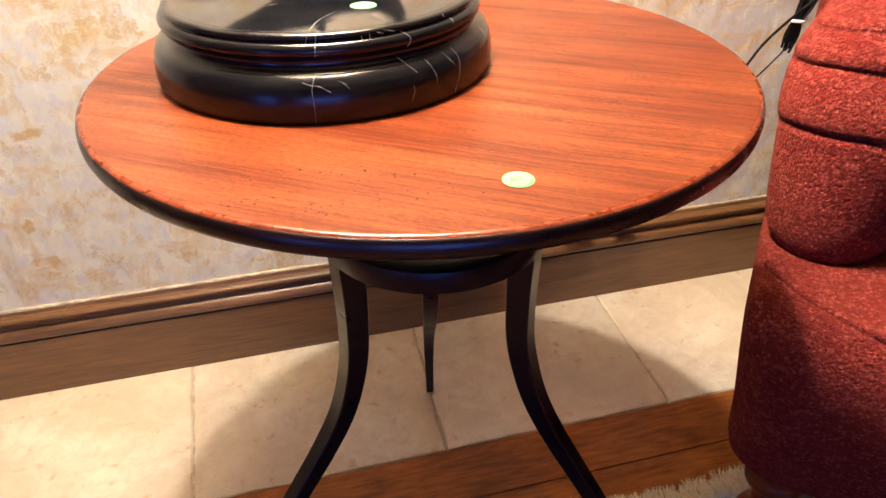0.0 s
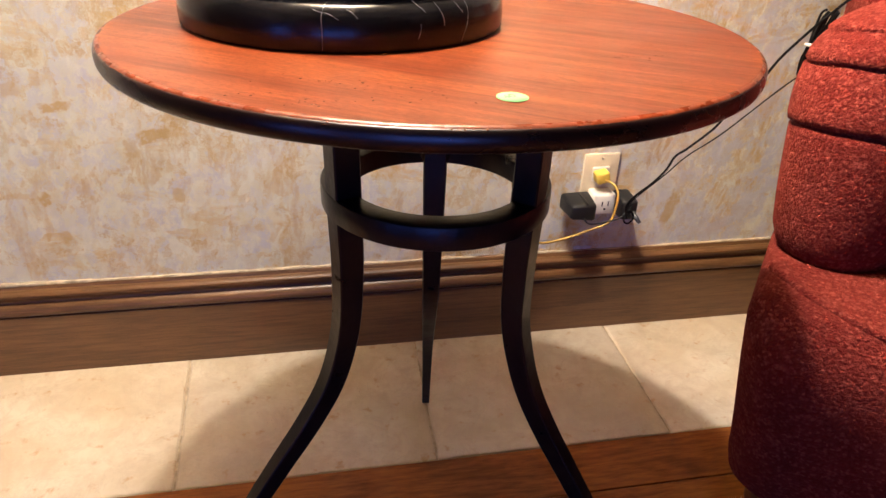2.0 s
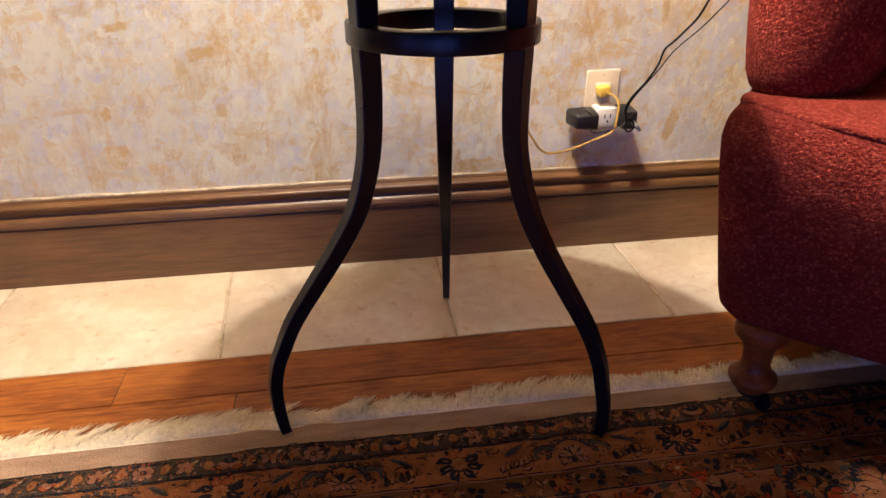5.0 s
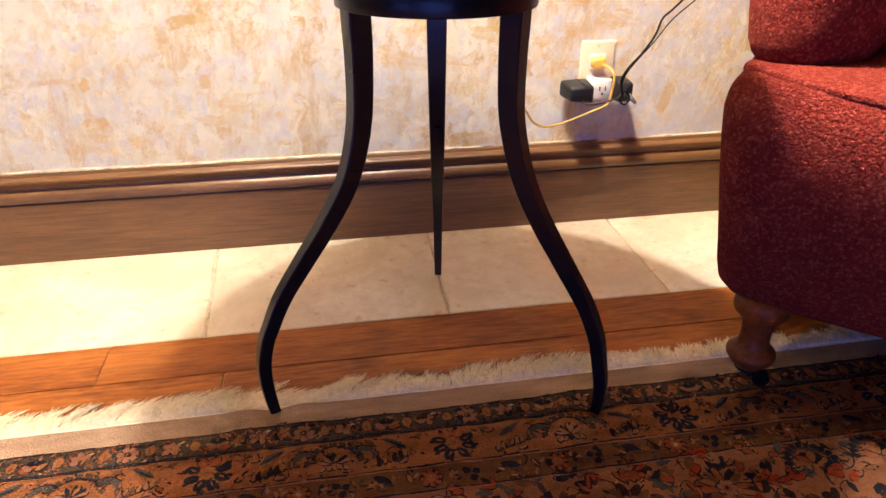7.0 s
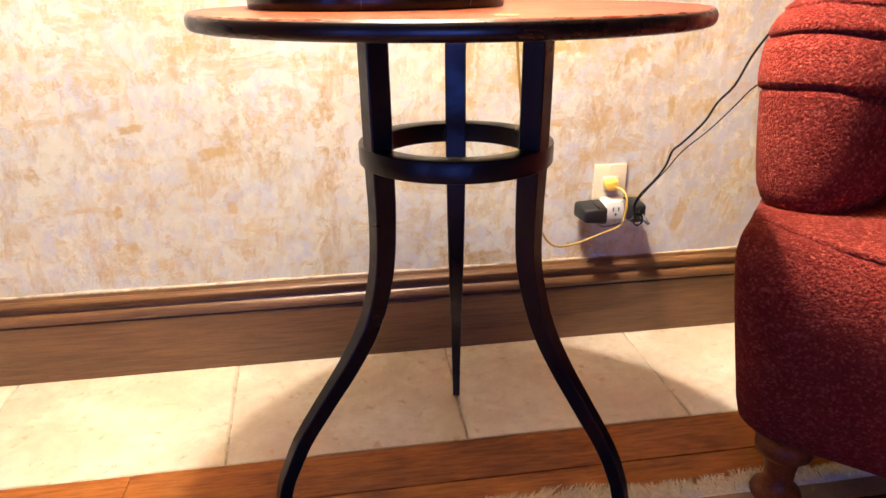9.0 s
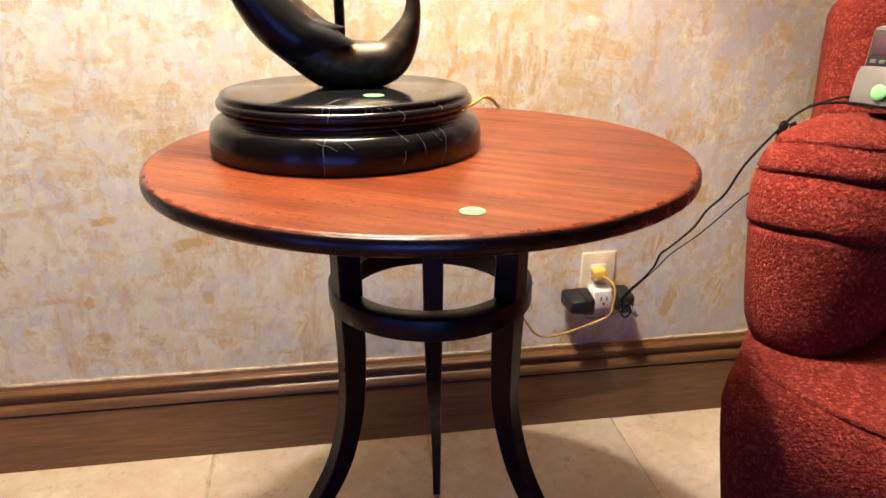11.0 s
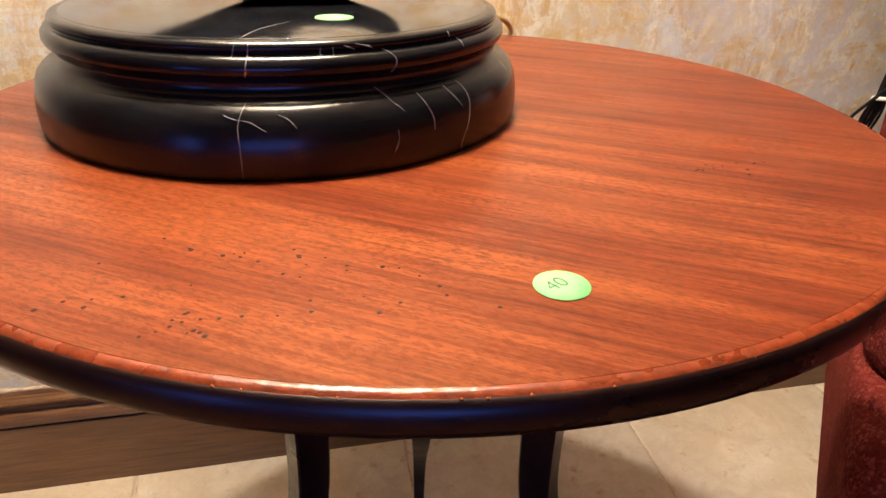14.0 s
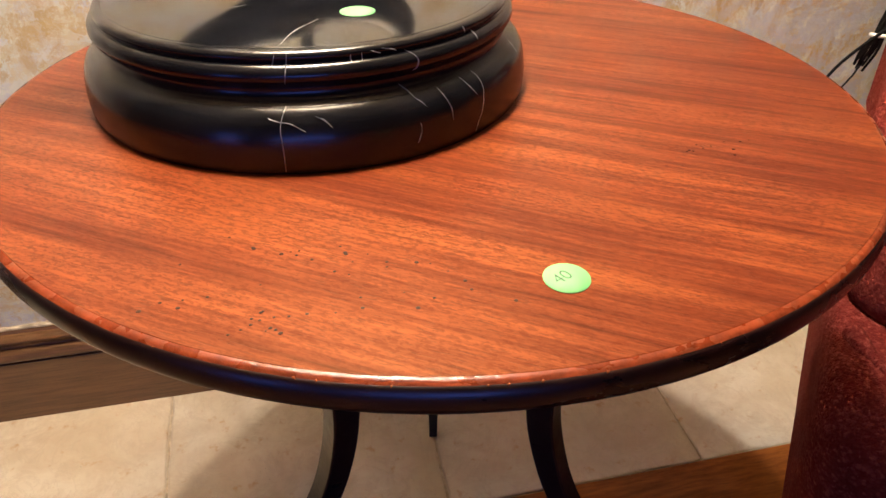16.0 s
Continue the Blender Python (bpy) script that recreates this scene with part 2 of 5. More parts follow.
def wood_material(name, dark, light, turn=0.0, stretch=9.0, scale=26.0, rough=0.35, coat=0.0, pores=0.5, per_piece=False, spec=0.5):
    k = Mat(name, rough, spec=spec)
    co = k.co
    if per_piece:
        rnd = k.n("ObjectInfo").outputs["Random"]
        shift = k.n("CombineXYZ", X=k.math("MULTIPLY", rnd, 9.0), Y=k.math("MULTIPLY", rnd, 3.0)).outputs[0]
        node = k.n("VectorMath")
        node.operation = "ADD"
        k.feed(node.inputs[0], co)
        k.feed(node.inputs[1], shift)
        co = node.outputs[0]
    turned = k.map((1, 1, 1), (0, 0, radians(turn)), co=co)
    grain = k.map((1.0 / stretch, 1.0, 1.0), co=turned)
    fine = k.map((1.0 / (stretch * 2.2), 1.0, 1.0), co=turned)
    broad = k.noise(scale * 0.55, 3, 0.5, 0.7, co=grain)
    mid = k.noise(scale * 2.2, 5, 0.6, 0.4, co=grain)
    hair = k.noise(scale * 11, 4, 0.6, 0.2, co=fine)
    fac = k.math("ADD", k.math("MULTIPLY", broad, 0.36), k.math("ADD", k.math("MULTIPLY", mid, 0.36), k.math("MULTIPLY", hair, 0.48)))
    mean = tuple((a + b) / 2 for a, b in zip(dark, light))
    color = k.ramp(fac, ((0.47, dark), (0.60, mean), (0.74, light)))
    if per_piece:
        tint = k.n("ObjectInfo").outputs["Random"]
        color = k.mix(k.ramp(tint, ((0.0, 0.0), (1.0, 0.45))), color, dark)
    # open pores: short dark dashes along the grain
    dash = k.noise(scale * 24, 2, 0.5, co=k.map((1.0 / 7, 1, 1), co=turned))
    dash = k.ramp(dash, ((0.58, 0.0), (0.68, pores)))
    color = k.mix(dash, color, tuple(c * 0.35 for c in dark))
    height = k.math("SUBTRACT", k.math("MULTIPLY", hair, 0.3), dash)
    k.set(Base_Color=color, Normal=k.bump(height, 0.00015, 0.35))
    k.set(Roughness=k.ramp(k.noise(30, 5, 0.6, co=grain), ((0.3, rough - 0.06), (0.7, rough + 0.1))))
    if coat:
        k.set(Coat_Weight=coat, Coat_Roughness=0.16)
    return k.done()


def mahogany_material():
    """Ribbon-figured mahogany: straight soft bands, fine lines, and short scaly flecks in the paler bands."""
    k = Mat("red_mahogany", 0.4)
    turned = k.map((1, 1, 1), (0, 0, radians(33.5)))
    swayed = k.mix(0.0035, turned, k.noise(7, 3, color=True), "LINEAR_LIGHT")

    def along(times):
        return k.map((1.0 / times, 1.0, 1.0), co=swayed)

    ribbon = k.ramp(k.noise(24, 2, 0.5, 0.1, co=along(13)), ((0.40, 0.0), (0.60, 1.0)))
    stripe = k.noise(95, 4, 0.6, 0.1, co=along(20))
    line = k.noise(300, 3, 0.65, 0.1, co=along(24))
    grain = k.math("ADD", k.math("MULTIPLY", ribbon, 0.17), k.math("ADD", k.math("MULTIPLY", stripe, 0.58), k.math("MULTIPLY", line, 0.62)))
    color = k.ramp(grain, ((0.44, (0.043, 0.0058, 0.0028)), (0.60, (0.094, 0.0152, 0.0055)), (0.76, (0.156, 0.0330, 0.0100)), (0.92, (0.235, 0.0610, 0.0155))))
    # flecks: short crooked marks, close together
    scale = k.noise(640, 3, 0.65, 0.5, co=along(2.6))
    fleck = k.math("MULTIPLY", k.ramp(scale, ((0.42, 1.0), (0.53, 0.0))), k.ramp(ribbon, ((0.0, 0.22), (1.0, 0.52))))
    color = k.mix(fleck, color, (0.056, 0.0075, 0.0040))
    pore = k.ramp(k.noise(800, 2, 0.5, co=along(8)), ((0.60, 0.0), (0.66, 0.55)))
    color = k.mix(pore, color, (0.040, 0.006, 0.003))
    # hairline scratches and dull rubbed patches
    curl = k.voronoi(26, "DISTANCE_TO_EDGE", co=k.mix(0.06, k.co, k.noise(40, 2, color=True), "LINEAR_LIGHT"))
    nick = k.math("MULTIPLY", k.ramp(curl, ((0.0, 0.8), (0.016, 0.0))), k.ramp(k.noise(24, 2), ((0.65, 0.0), (0.69, 1.0))))
    color = k.mix(nick, color, (0.05, 0.012, 0.006))
    height = k.math("SUBTRACT", k.math("MULTIPLY", scale, 0.5), k.math("ADD", pore, nick))
    worn = k.noise(11, 5, 0.65)
    k.set(Specular_Tint=(1.0, 0.44, 0.18, 1.0), Specular_IOR_Level=k.ramp(k.math("SUBTRACT", grain, k.math("MULTIPLY", fleck, 0.5)), ((0.35, 0.30), (0.90, 0.70))))
    k.set(Base_Color=color, Normal=k.bump(height, 0.00012, 0.35), Roughness=k.ramp(worn, ((0.3, 0.36), (0.7, 0.45))))
    return k.done()


def marble_material(name="black_marble", lo=0.16, hi=0.27):
    k = Mat(name, lo, spec=0.45 if lo > 0.18 else 0.5)
    bent = k.mix(0.05, k.co, k.noise(22, 4, color=True), "LINEAR_LIGHT")
    line = k.voronoi(13, "DISTANCE_TO_EDGE", co=bent)
    vein = k.ramp(line, ((0.0, 0.8), (0.008, 0.5), (0.016, 0.0)))
    keep = k.ramp(k.noise(11, 3, 0.6), ((0.66, 0.0), (0.72, 0.6)))
    vein = k.math("MULTIPLY", vein, keep)
    base = k.ramp(k.noise(35, 4), ((0.3, (0.004, 0.004, 0.005)), (0.8, (0.010, 0.010, 0.012))))
    k.set(Base_Color=k.mix(vein, base, (0.5, 0.48, 0.45)))
    k.set(Roughness=k.ramp(k.noise(18, 5, 0.6), ((0.3, lo), (0.7, hi))))
    return k.done()


def bronze_material():
    k = Mat("patinated_bronze", 0.34, 0.9)
    warm = k.ramp(k.noise(16, 5, 0.6, 0.5), ((0.40, (0.028, 0.027, 0.026)), (0.55, (0.075, 0.060, 0.042)), (0.68, (0.22, 0.12, 0.048))))
    green = k.ramp(k.noise(21, 4, 0.6), ((0.62, 0.0), (0.74, 0.5)))
    color = k.mix(green, warm, (0.03, 0.055, 0.038))
    k.set(Base_Color=color, Roughness=k.ramp(k.noise(40, 5), ((0.3, 0.34), (0.7, 0.50))), Normal=k.bump(k.noise(60, 4), 0.0012, 0.4))
    return k.done()


def boucle_material():
    """Looped wool: crooked loops, with highlights and the shade between loops painted into the colour."""
    k = Mat("red_boucle", 0.95, spec=0.03)
    curl = k.mix(0.0022, k.co, k.noise(260, 3, 0.6, color=True), "LINEAR_LIGHT")
    loops = k.voronoi(275, "SMOOTH_F1", co=curl)
    knots = k.voronoi(500, "F1", co=k.map((1, 1, 0.7), co=curl))
    fuzz = k.noise(700, 3, 0.7)
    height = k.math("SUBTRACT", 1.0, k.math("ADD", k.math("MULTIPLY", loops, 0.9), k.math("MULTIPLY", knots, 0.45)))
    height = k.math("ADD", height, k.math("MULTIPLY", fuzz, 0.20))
    red = k.ramp(k.noise(24, 4, 0.6), ((0.3, (0.155, 0.021, 0.016)), (0.7, (0.210, 0.035, 0.026))))
    # each loop has its own tone; the pale pink one paints in a lit highlight
    tone = k.n("SeparateColor", Color=k.voronoi(275, "F1", co=curl, out="Color"))
    color = k.mix(k.ramp(tone.outputs[0], ((0.0, 0.30), (0.45, 0.0))), red, (0.19, 0.012, 0.010))
    color = k.mix(k.ramp(tone.outputs[1], ((0.55, 0.0), (1.0, 0.30))), color, (0.60, 0.165, 0.110))
    # shade painted into the hollows between loops, by bump height
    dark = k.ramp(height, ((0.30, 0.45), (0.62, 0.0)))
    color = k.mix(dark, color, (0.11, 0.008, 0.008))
    k.set(Base_Color=color, Normal=k.bump(height, 0.0034, 1.0))
    k.set(Sheen_Weight=0.04, Sheen_Roughness=0.5, Sheen_Tint=(0.9, 0.35, 0.22, 1))
    return k.done()


def pile_material(name, a, b, c=None):
    """Knotted wool, abrash in two tones."""
    k = Mat(name, 0.95, spec=0.1)
    rows = k.noise(16, 4, 0.6, co=k.map((0.5, 2.2, 1)))
    fine = k.noise(420, 3, 0.7)
    color = k.ramp(k.math("ADD", k.math("MULTIPLY", rows, 0.7), k.math("MULTIPLY", fine, 0.3)), ((0.38, a), (0.62, b)))
    if c:
        spots = k.ramp(k.n("SeparateColor", Color=k.voronoi(85, out="Color")).outputs[0], ((0.8, 0.0), (0.83, 0.8)))
        color = k.mix(spots, color, c)
    k.set(Base_Color=color, Normal=k.bump(k.math("ADD", fine, k.voronoi(330)), 0.002, 0.8))
    return k.done()


def shade_material():
    """Parchment that glows with the bulb inside it."""
    k = Mat("parchment_lampshade", 0.8)
    tone = k.ramp(k.noise(30, 4), ((0.3, (0.97, 0.81, 0.61)), (0.7, (1.0, 0.87, 0.69))))
    k.set(Base_Color=k.ramp(k.noise(30, 4), ((0.3, (0.42, 0.33, 0.22)), (0.7, (0.50, 0.40, 0.28)))), Emission_Color=tone, Emission_Strength=SHADE_GLOW)
    return k.done()


M = dict(
    plaster=plaster_material(),
    smear=plain("dirty_plaster", (0.46, 0.37, 0.26), 0.8, vary=0.35, scale=60, bump=0.001),
    chip=plain("bare_plaster", (0.62, 0.60, 0.66), 0.8, vary=0.25, scale=120, bump=0.001),
    tile=tile_material(),
    grout=plain("grout", (0.52, 0.41, 0.28), 0.9, vary=0.3, scale=90, bump=0.002),
    plank=wood_material("cherry_floorboard", (0.165, 0.042, 0.0085), (0.54, 0.190, 0.036), 0, 3.6, 13, 0.44, pores=0.22, per_piece=True, spec=0.22),
    board=wood_material("stained_baseboard", (0.088, 0.040, 0.0145), (0.188, 0.090, 0.034), 0, 11, 34, 0.36, pores=0.30),
    top=mahogany_material(),
    rim=plain("worn_varnish", (0.155, 0.030, 0.010), 0.28, vary=0.35, scale=160, bump=0.0006, spec=0.35),
    bore=plain("bored_wood", (0.028, 0.011, 0.006), 0.8),
    edge=wood_material("dark_edge_stain", (0.008, 0.003, 0.003), (0.020, 0.006, 0.005), 27, 6, 30, 0.27, coat=0.0, pores=0.3, spec=0.65),
    iron=plain("blackened_iron", (0.0055, 0.0055, 0.0070), 0.34, 0.0, 0.25, 70, 0.0006, 0.36),
    marble=marble_material("black_marble", 0.19, 0.26),
    marble_top=marble_material("black_marble_polished", 0.11, 0.16),
    bronze=bronze_material(),
    dark_bronze=plain("blackened_bronze", (0.016, 0.016, 0.018), 0.30, 0.5, 0.4, 22, 0.0008),
    boucle=boucle_material(),
    foot=wood_material("turned_maple", (0.110, 0.026, 0.0055), (0.28, 0.078, 0.016), 90, 5, 40, 0.42, coat=0.0, pores=0.3, spec=0.3),
    # matte dark for the added block under the seat and the caster wheels
    underside=plain("matte_dark", (0.012, 0.009, 0.008), 0.95, vary=0.3, scale=90, spec=0.05),
    sticker=plain("green_sticker", (0.20, 0.58, 0.22), 0.6, vary=0.04),
    ink=plain("ink", (0.05, 0.085, 0.06), 0.6),
    vein=plain("white_vein", (0.34, 0.33, 0.32), 0.3, vary=0.4, scale=300),
    ivory=plain("ivory_plastic", (0.66, 0.56, 0.40), 0.35, vary=0.05),
    white=plain("white_plastic", (0.78, 0.74, 0.66), 0.35, vary=0.05),
    black=plain("black_plastic", (0.008, 0.008, 0.009), 0.45, vary=0.2),
    cord=plain("black_rubber", (0.006, 0.006, 0.006), 0.75, vary=0.2, spec=0.2),
    yellow=plain("yellow_plastic", (0.72, 0.48, 0.08), 0.4, vary=0.08),
    gold_cord=plain("gold_cord", (0.50, 0.30, 0.06), 0.45, vary=0.15),
    shade=shade_material(),
    silver=plain("silver_plastic", (0.15, 0.147, 0.145), 0.32, 0.4, vary=0.06),
    screen=plain("dark_screen", (0.05, 0.02, 0.03), 0.15),
    selvage=pile_material("beige_flatweave", (0.285, 0.180, 0.118), (0.42, 0.280, 0.188)),
    fringe=plain("cotton_fringe", (0.88, 0.76, 0.57), 0.95, vary=0.16, scale=150, spec=0.08),
    navy=pile_material("navy_wool", (0.0095, 0.0085, 0.0125), (0.026, 0.023, 0.029)),
    ground=pile_material("dark_outline_wool", (0.016, 0.011, 0.010), (0.040, 0.022, 0.016)),
    salmon=pile_material("salmon_wool", (0.175, 0.066, 0.028), (0.270, 0.112, 0.052)),
    scarlet=pile_material("scarlet_wool", (0.200, 0.026, 0.010), (0.330, 0.052, 0.018)),
    gold=pile_material("gold_wool", (0.178, 0.060, 0.021), (0.275, 0.104, 0.041)),
    rose=pile_material("rose_wool", (0.180, 0.074, 0.044), (0.270, 0.126, 0.078)),
    rust=pile_material("rust_wool", (0.160, 0.036, 0.014), (0.280, 0.076, 0.027)),
    cream=pile_material("cream_wool", (0.2652, 0.1716, 0.1014), (0.3744, 0.2652, 0.1638)),
    slate=pile_material("slate_wool", (0.040, 0.036, 0.034), (0.085, 0.072, 0.060)),
    amber=pile_material("amber_wool", (0.185, 0.070, 0.024), (0.280, 0.125, 0.046)),
    dusk=pile_material("dusky_blue_wool", (0.042, 0.027, 0.019), (0.080, 0.052, 0.035)),
    olive=pile_material("olive_wool", (0.095, 0.038, 0.015), (0.165, 0.070, 0.029)),
    # unseen ceiling and walls: colours chosen for the light they bounce or reflect
    ceiling=plain("bounce_ceiling", (0.42, 0.31, 0.205), 0.8, vary=0.04, scale=6),
    panel=plain("brown_wall", (0.075, 0.048, 0.032), 0.7, vary=0.1, scale=6),
)

# ---------------------------------------------------------------- mesh helpers


def mesh_from(name, verts, faces, material, parent=None, label="", smooth=True, location=None):
    me = bpy.data.meshes.new(name)
    me.from_pydata([tuple(v) for v in verts], [], faces)
    me.update()
    me.materials.append(material)
    if smooth:
        me.shade_smooth()
    ob = new(name, me)
    if parent:
        ob.parent = parent
    if location:
        ob.location = location
    if label:
        tagged(ob, label)
    return ob


def part(name, bm, material, parent=None, label="", smooth=True):
    me = bpy.data.meshes.new(name)
    bm.to_mesh(me)
    bm.free()
    me.materials.append(material)
    if smooth:
        me.shade_smooth()
    ob = new(name, me)
    if parent:
        ob.parent = parent
    if label:
        tagged(ob, label)
    return ob


def sharpen(ob, degrees=32):
    """Keep creases crisp on smooth meshes."""
    me = ob.data
    bm = bmesh.new()
    bm.from_mesh(me)
    limit = radians(degrees)
    for e in bm.edges:
        if len(e.link_faces) == 2 and e.calc_face_angle(0) > limit:
            e.smooth = False
    bm.to_mesh(me)
    bm.free()
    return ob


def spline(points, steps):
    """Catmull-Rom through tuples of any length."""
    pts = [np.array(p, float) for p in points]
    pts = [2 * pts[0] - pts[1], *pts, 2 * pts[-1] - pts[-2]]
    out = []
    for i in range(1, len(pts) - 2):
        a, b, c, d = pts[i - 1:i + 3]
        for s in range(steps):
            t = s / steps
            out.append(0.5 * (2 * b + (c - a) * t + (2 * a - 5 * b + 4 * c - d) * t * t + (3 * b - a - 3 * c + d) * t ** 3))
    out.append(pts[-2])
    return out


def loft(rings, closed_ends=True):
    """Verts and faces of a skin over rings with equal counts."""
    n = len(rings[0])
    verts = [tuple(v) for r in rings for v in r]
    faces = []
    for i in range(len(rings) - 1):
        for j in range(n):
            k = (j + 1) % n
            faces.append((i * n + j, i * n + k, (i + 1) * n + k, (i + 1) * n + j))
    if closed_ends:
        faces.append(tuple(reversed(range(n))))
        faces.append(tuple(range((len(rings) - 1) * n, len(rings) * n)))
    return verts, faces


def lathe(profile, centre, segments=96, closed_ends=True):
    cx, cy = centre
    rings = []
    for r, z in profile:
        rings.append([(cx + r * math.cos(2 * math.pi * j / segments), cy + r * math.sin(2 * math.pi * j / segments), z) for j in range(segments)])
    return loft(rings, closed_ends)


def tube(points, radius, sides=8, flat=1.0):
    """A tube along points; radius may be one per point."""
    pts = [Vector(p) for p in points]
    rings = []
    up = Vector((0, 0, 1))
    last = None
    for i, p in enumerate(pts):
        d = (pts[min(i + 1, len(pts) - 1)] - pts[max(i - 1, 0)]).normalized()
        side = d.cross(up) if last is None else last - d * last.dot(d)
        if side.length < 1e-4:
            side = d.cross(Vector((0, 1, 0)))
        side.normalize()
        last = side
        over = side.cross(d)
        r = radius[i] if isinstance(radius, (list, tuple)) else radius
        rings.append([p + side * r * math.cos(2 * math.pi * j / sides) + over * r * flat * math.sin(2 * math.pi * j / sides) for j in range(sides)])
    return loft(rings)


def box_bm(x0, x1, y0, y1, z0, z1, bevel=0.002, segments=2):
    bm = bmesh.new()
    bmesh.ops.create_cube(bm, size=1)
    for v in bm.verts:
        v.co = Vector(((x0 + x1) / 2 + v.co.x * (x1 - x0), (y0 + y1) / 2 + v.co.y * (y1 - y0), (z0 + z1) / 2 + v.co.z * (z1 - z0)))
    if bevel:
        bmesh.ops.bevel(bm, geom=list(bm.edges), offset=bevel, segments=segments, affect="EDGES", profile=0.5)
    return bm


def holder(name, location, label, category, group="", kind=""):
    ob = new(name)
    ob.location = location
    ob.empty_display_size = 0.05
    return tagged(ob, label, category, group, kind)


def under(parent, *children):
    """Hang parts built in world places under a holder that stands elsewhere."""
    for c in children:
        c.parent = parent
        c.matrix_parent_inverse = Matrix.Translation(parent.location).inverted()
    return children


def onto(owner, *children):
    """Hang pieces on a part; both are built in world places."""
    for c in children:
        c.parent = owner
    return children


# ---------------------------------------------------------------- the setting
X0, X1, Y0, Y1, TOP = -2.3, 2.7, -3.2, 0.446, 2.55


def setting():
    wall = part("wall_north", box_bm(X0, X1, Y1, Y1 + 0.12, -0.02, TOP, 0), M["plaster"], smooth=False)
    # the other walls and the ceiling are unseen, added to enclose the light
    tagged(wall, "cream and ochre trowelled plaster wall", "wall", kind="structure")
    east = part("wall_east", box_bm(X1, X1 + 0.12, Y0 - 0.12, Y1 + 0.12, -0.02, TOP, 0), M["panel"], smooth=False)
    tagged(east, "plain brown wall", "wall", kind="structure")
    # two walls with a window opening each
    west = holder("wall_west", (X0, -1.2, 0), "plain brown wall with a window opening", "wall", kind="structure")
    wy0, wy1, wz0, wz1 = -2.55, -1.95, 0.06, 0.84
    for b in ((Y0 - 0.12, wy0, -0.02, TOP), (wy1, Y1 + 0.12, -0.02, TOP), (wy0, wy1, -0.02, wz0), (wy0, wy1, wz1, TOP)):
        under(west, part("wall_panel", box_bm(X0 - 0.12, X0, b[0], b[1], b[2], b[3], 0), M["panel"], smooth=False))
    south = holder("wall_south", (0, Y0, 0), "plain brown wall with a window opening", "wall", kind="structure")
    wx0, wx1, wz0, wz1 = -1.52, 0.02, 0.06, 0.74
    for b in ((X0, wx0, -0.02, TOP), (wx1, X1, -0.02, TOP), (wx0, wx1, -0.02, wz0), (wx0, wx1, wz1, TOP)):
        under(south, part("wall_panel", box_bm(b[0], b[1], Y0 - 0.12, Y0, b[2], b[3], 0), M["panel"], smooth=False))
    ceiling = part("ceiling", box_bm(X0 - 0.12, X1 + 0.12, Y0 - 0.12, Y1 + 0.12, TOP, TOP + 0.1, 0), M["ceiling"], smooth=False)
    tagged(ceiling, "unseen plain ceiling toned to bounce warm light", "ceiling", kind="structure")


def baseboard():
    profile = [(0.446, 0.0), (0.4265, 0.0), (0.4265, 0.1232), (0.4260, 0.1240), (0.4266, 0.1250), (0.4292, 0.1256), (0.4296, 0.1276), (0.4262, 0.1284), (0.4238, 0.1306), (0.4226, 0.1338), (0.4224, 0.1372), (0.4232, 0.1410),
               (0.4250, 0.1446), (0.4278, 0.1478), (0.4312, 0.1502), (0.4336, 0.1512), (0.4342, 0.1530), (0.4338, 0.1562), (0.4322, 0.1602), (0.4296, 0.1636), (0.4270, 0.1660), (0.4256, 0.1682), (0.4256, 0.1706), (0.4268, 0.1726),
               (0.4292, 0.1742), (0.4330, 0.1752), (0.4338, 0.1762), (0.4380, 0.1770), (0.4388, 0.1800), (0.4408, 0.1826), (0.4460, 0.1846)]
    xs = np.linspace(X0, X1, 60)
    rings = [[(x, y, z) for y, z in profile] for x in xs]
    verts, faces = loft(rings)
    ob = sharpen(mesh_from("baseboard", verts, faces, M["board"]), 28)
    # plaster smeared along the top edge
    rng = random.Random(21)
    pts, rad = [], []
    for i in range(420):
        x = -1.6 + 3.0 * i / 419
        n = noise.noise(Vector((x * 9, 0.7, 0))) + 0.6 * noise.noise(Vector((x * 41, 2.7, 0)))
        pts.append((x, 0.4440, 0.1838 + 0.0008 * n))
        rad.append(max(0.0003, 0.0020 + 0.0020 * min(1.0, max(0.0, -2.5 * x)) + 0.0022 * n + rng.uniform(-0.0002, 0.0002)))
    verts, faces = tube(pts, rad, 6)
    mesh_from("plaster_smear", verts, faces, M["smear"], ob)
    # a pale torn patch where the wall meets the moulding
    chip = bmesh.new()
    rim = [(0.331, 0.1862), (0.333, 0.1925), (0.342, 0.1945), (0.351, 0.1918), (0.362, 0.1938), (0.372, 0.1912), (0.369, 0.1864), (0.352, 0.1850)]
    face = chip.faces.new([chip.verts.new((x, 0.4450, z)) for x, z in rim])
    for v in [g for g in bmesh.ops.extrude_face_region(chip, geom=[face])["geom"] if isinstance(g, bmesh.types.BMVert)]:
        v.co.y += 0.0025
    bmesh.ops.recalc_face_normals(chip, faces=chip.faces)
    part("plaster_chip", chip, M["chip"], ob, smooth=False)
    tagged(ob, "dark brown stained moulded wooden baseboard", "baseboard", kind="structure")


def floors():
    bm = box_bm(X0, X1, Y0, Y1 + 0.05, -0.08, -0.0035, 0)
    floor = part("floor", bm, M["grout"], smooth=False)
    tagged(floor, "floor of reddish boards with a pale stone tile border along the wall", "floor", kind="structure")
    return floor


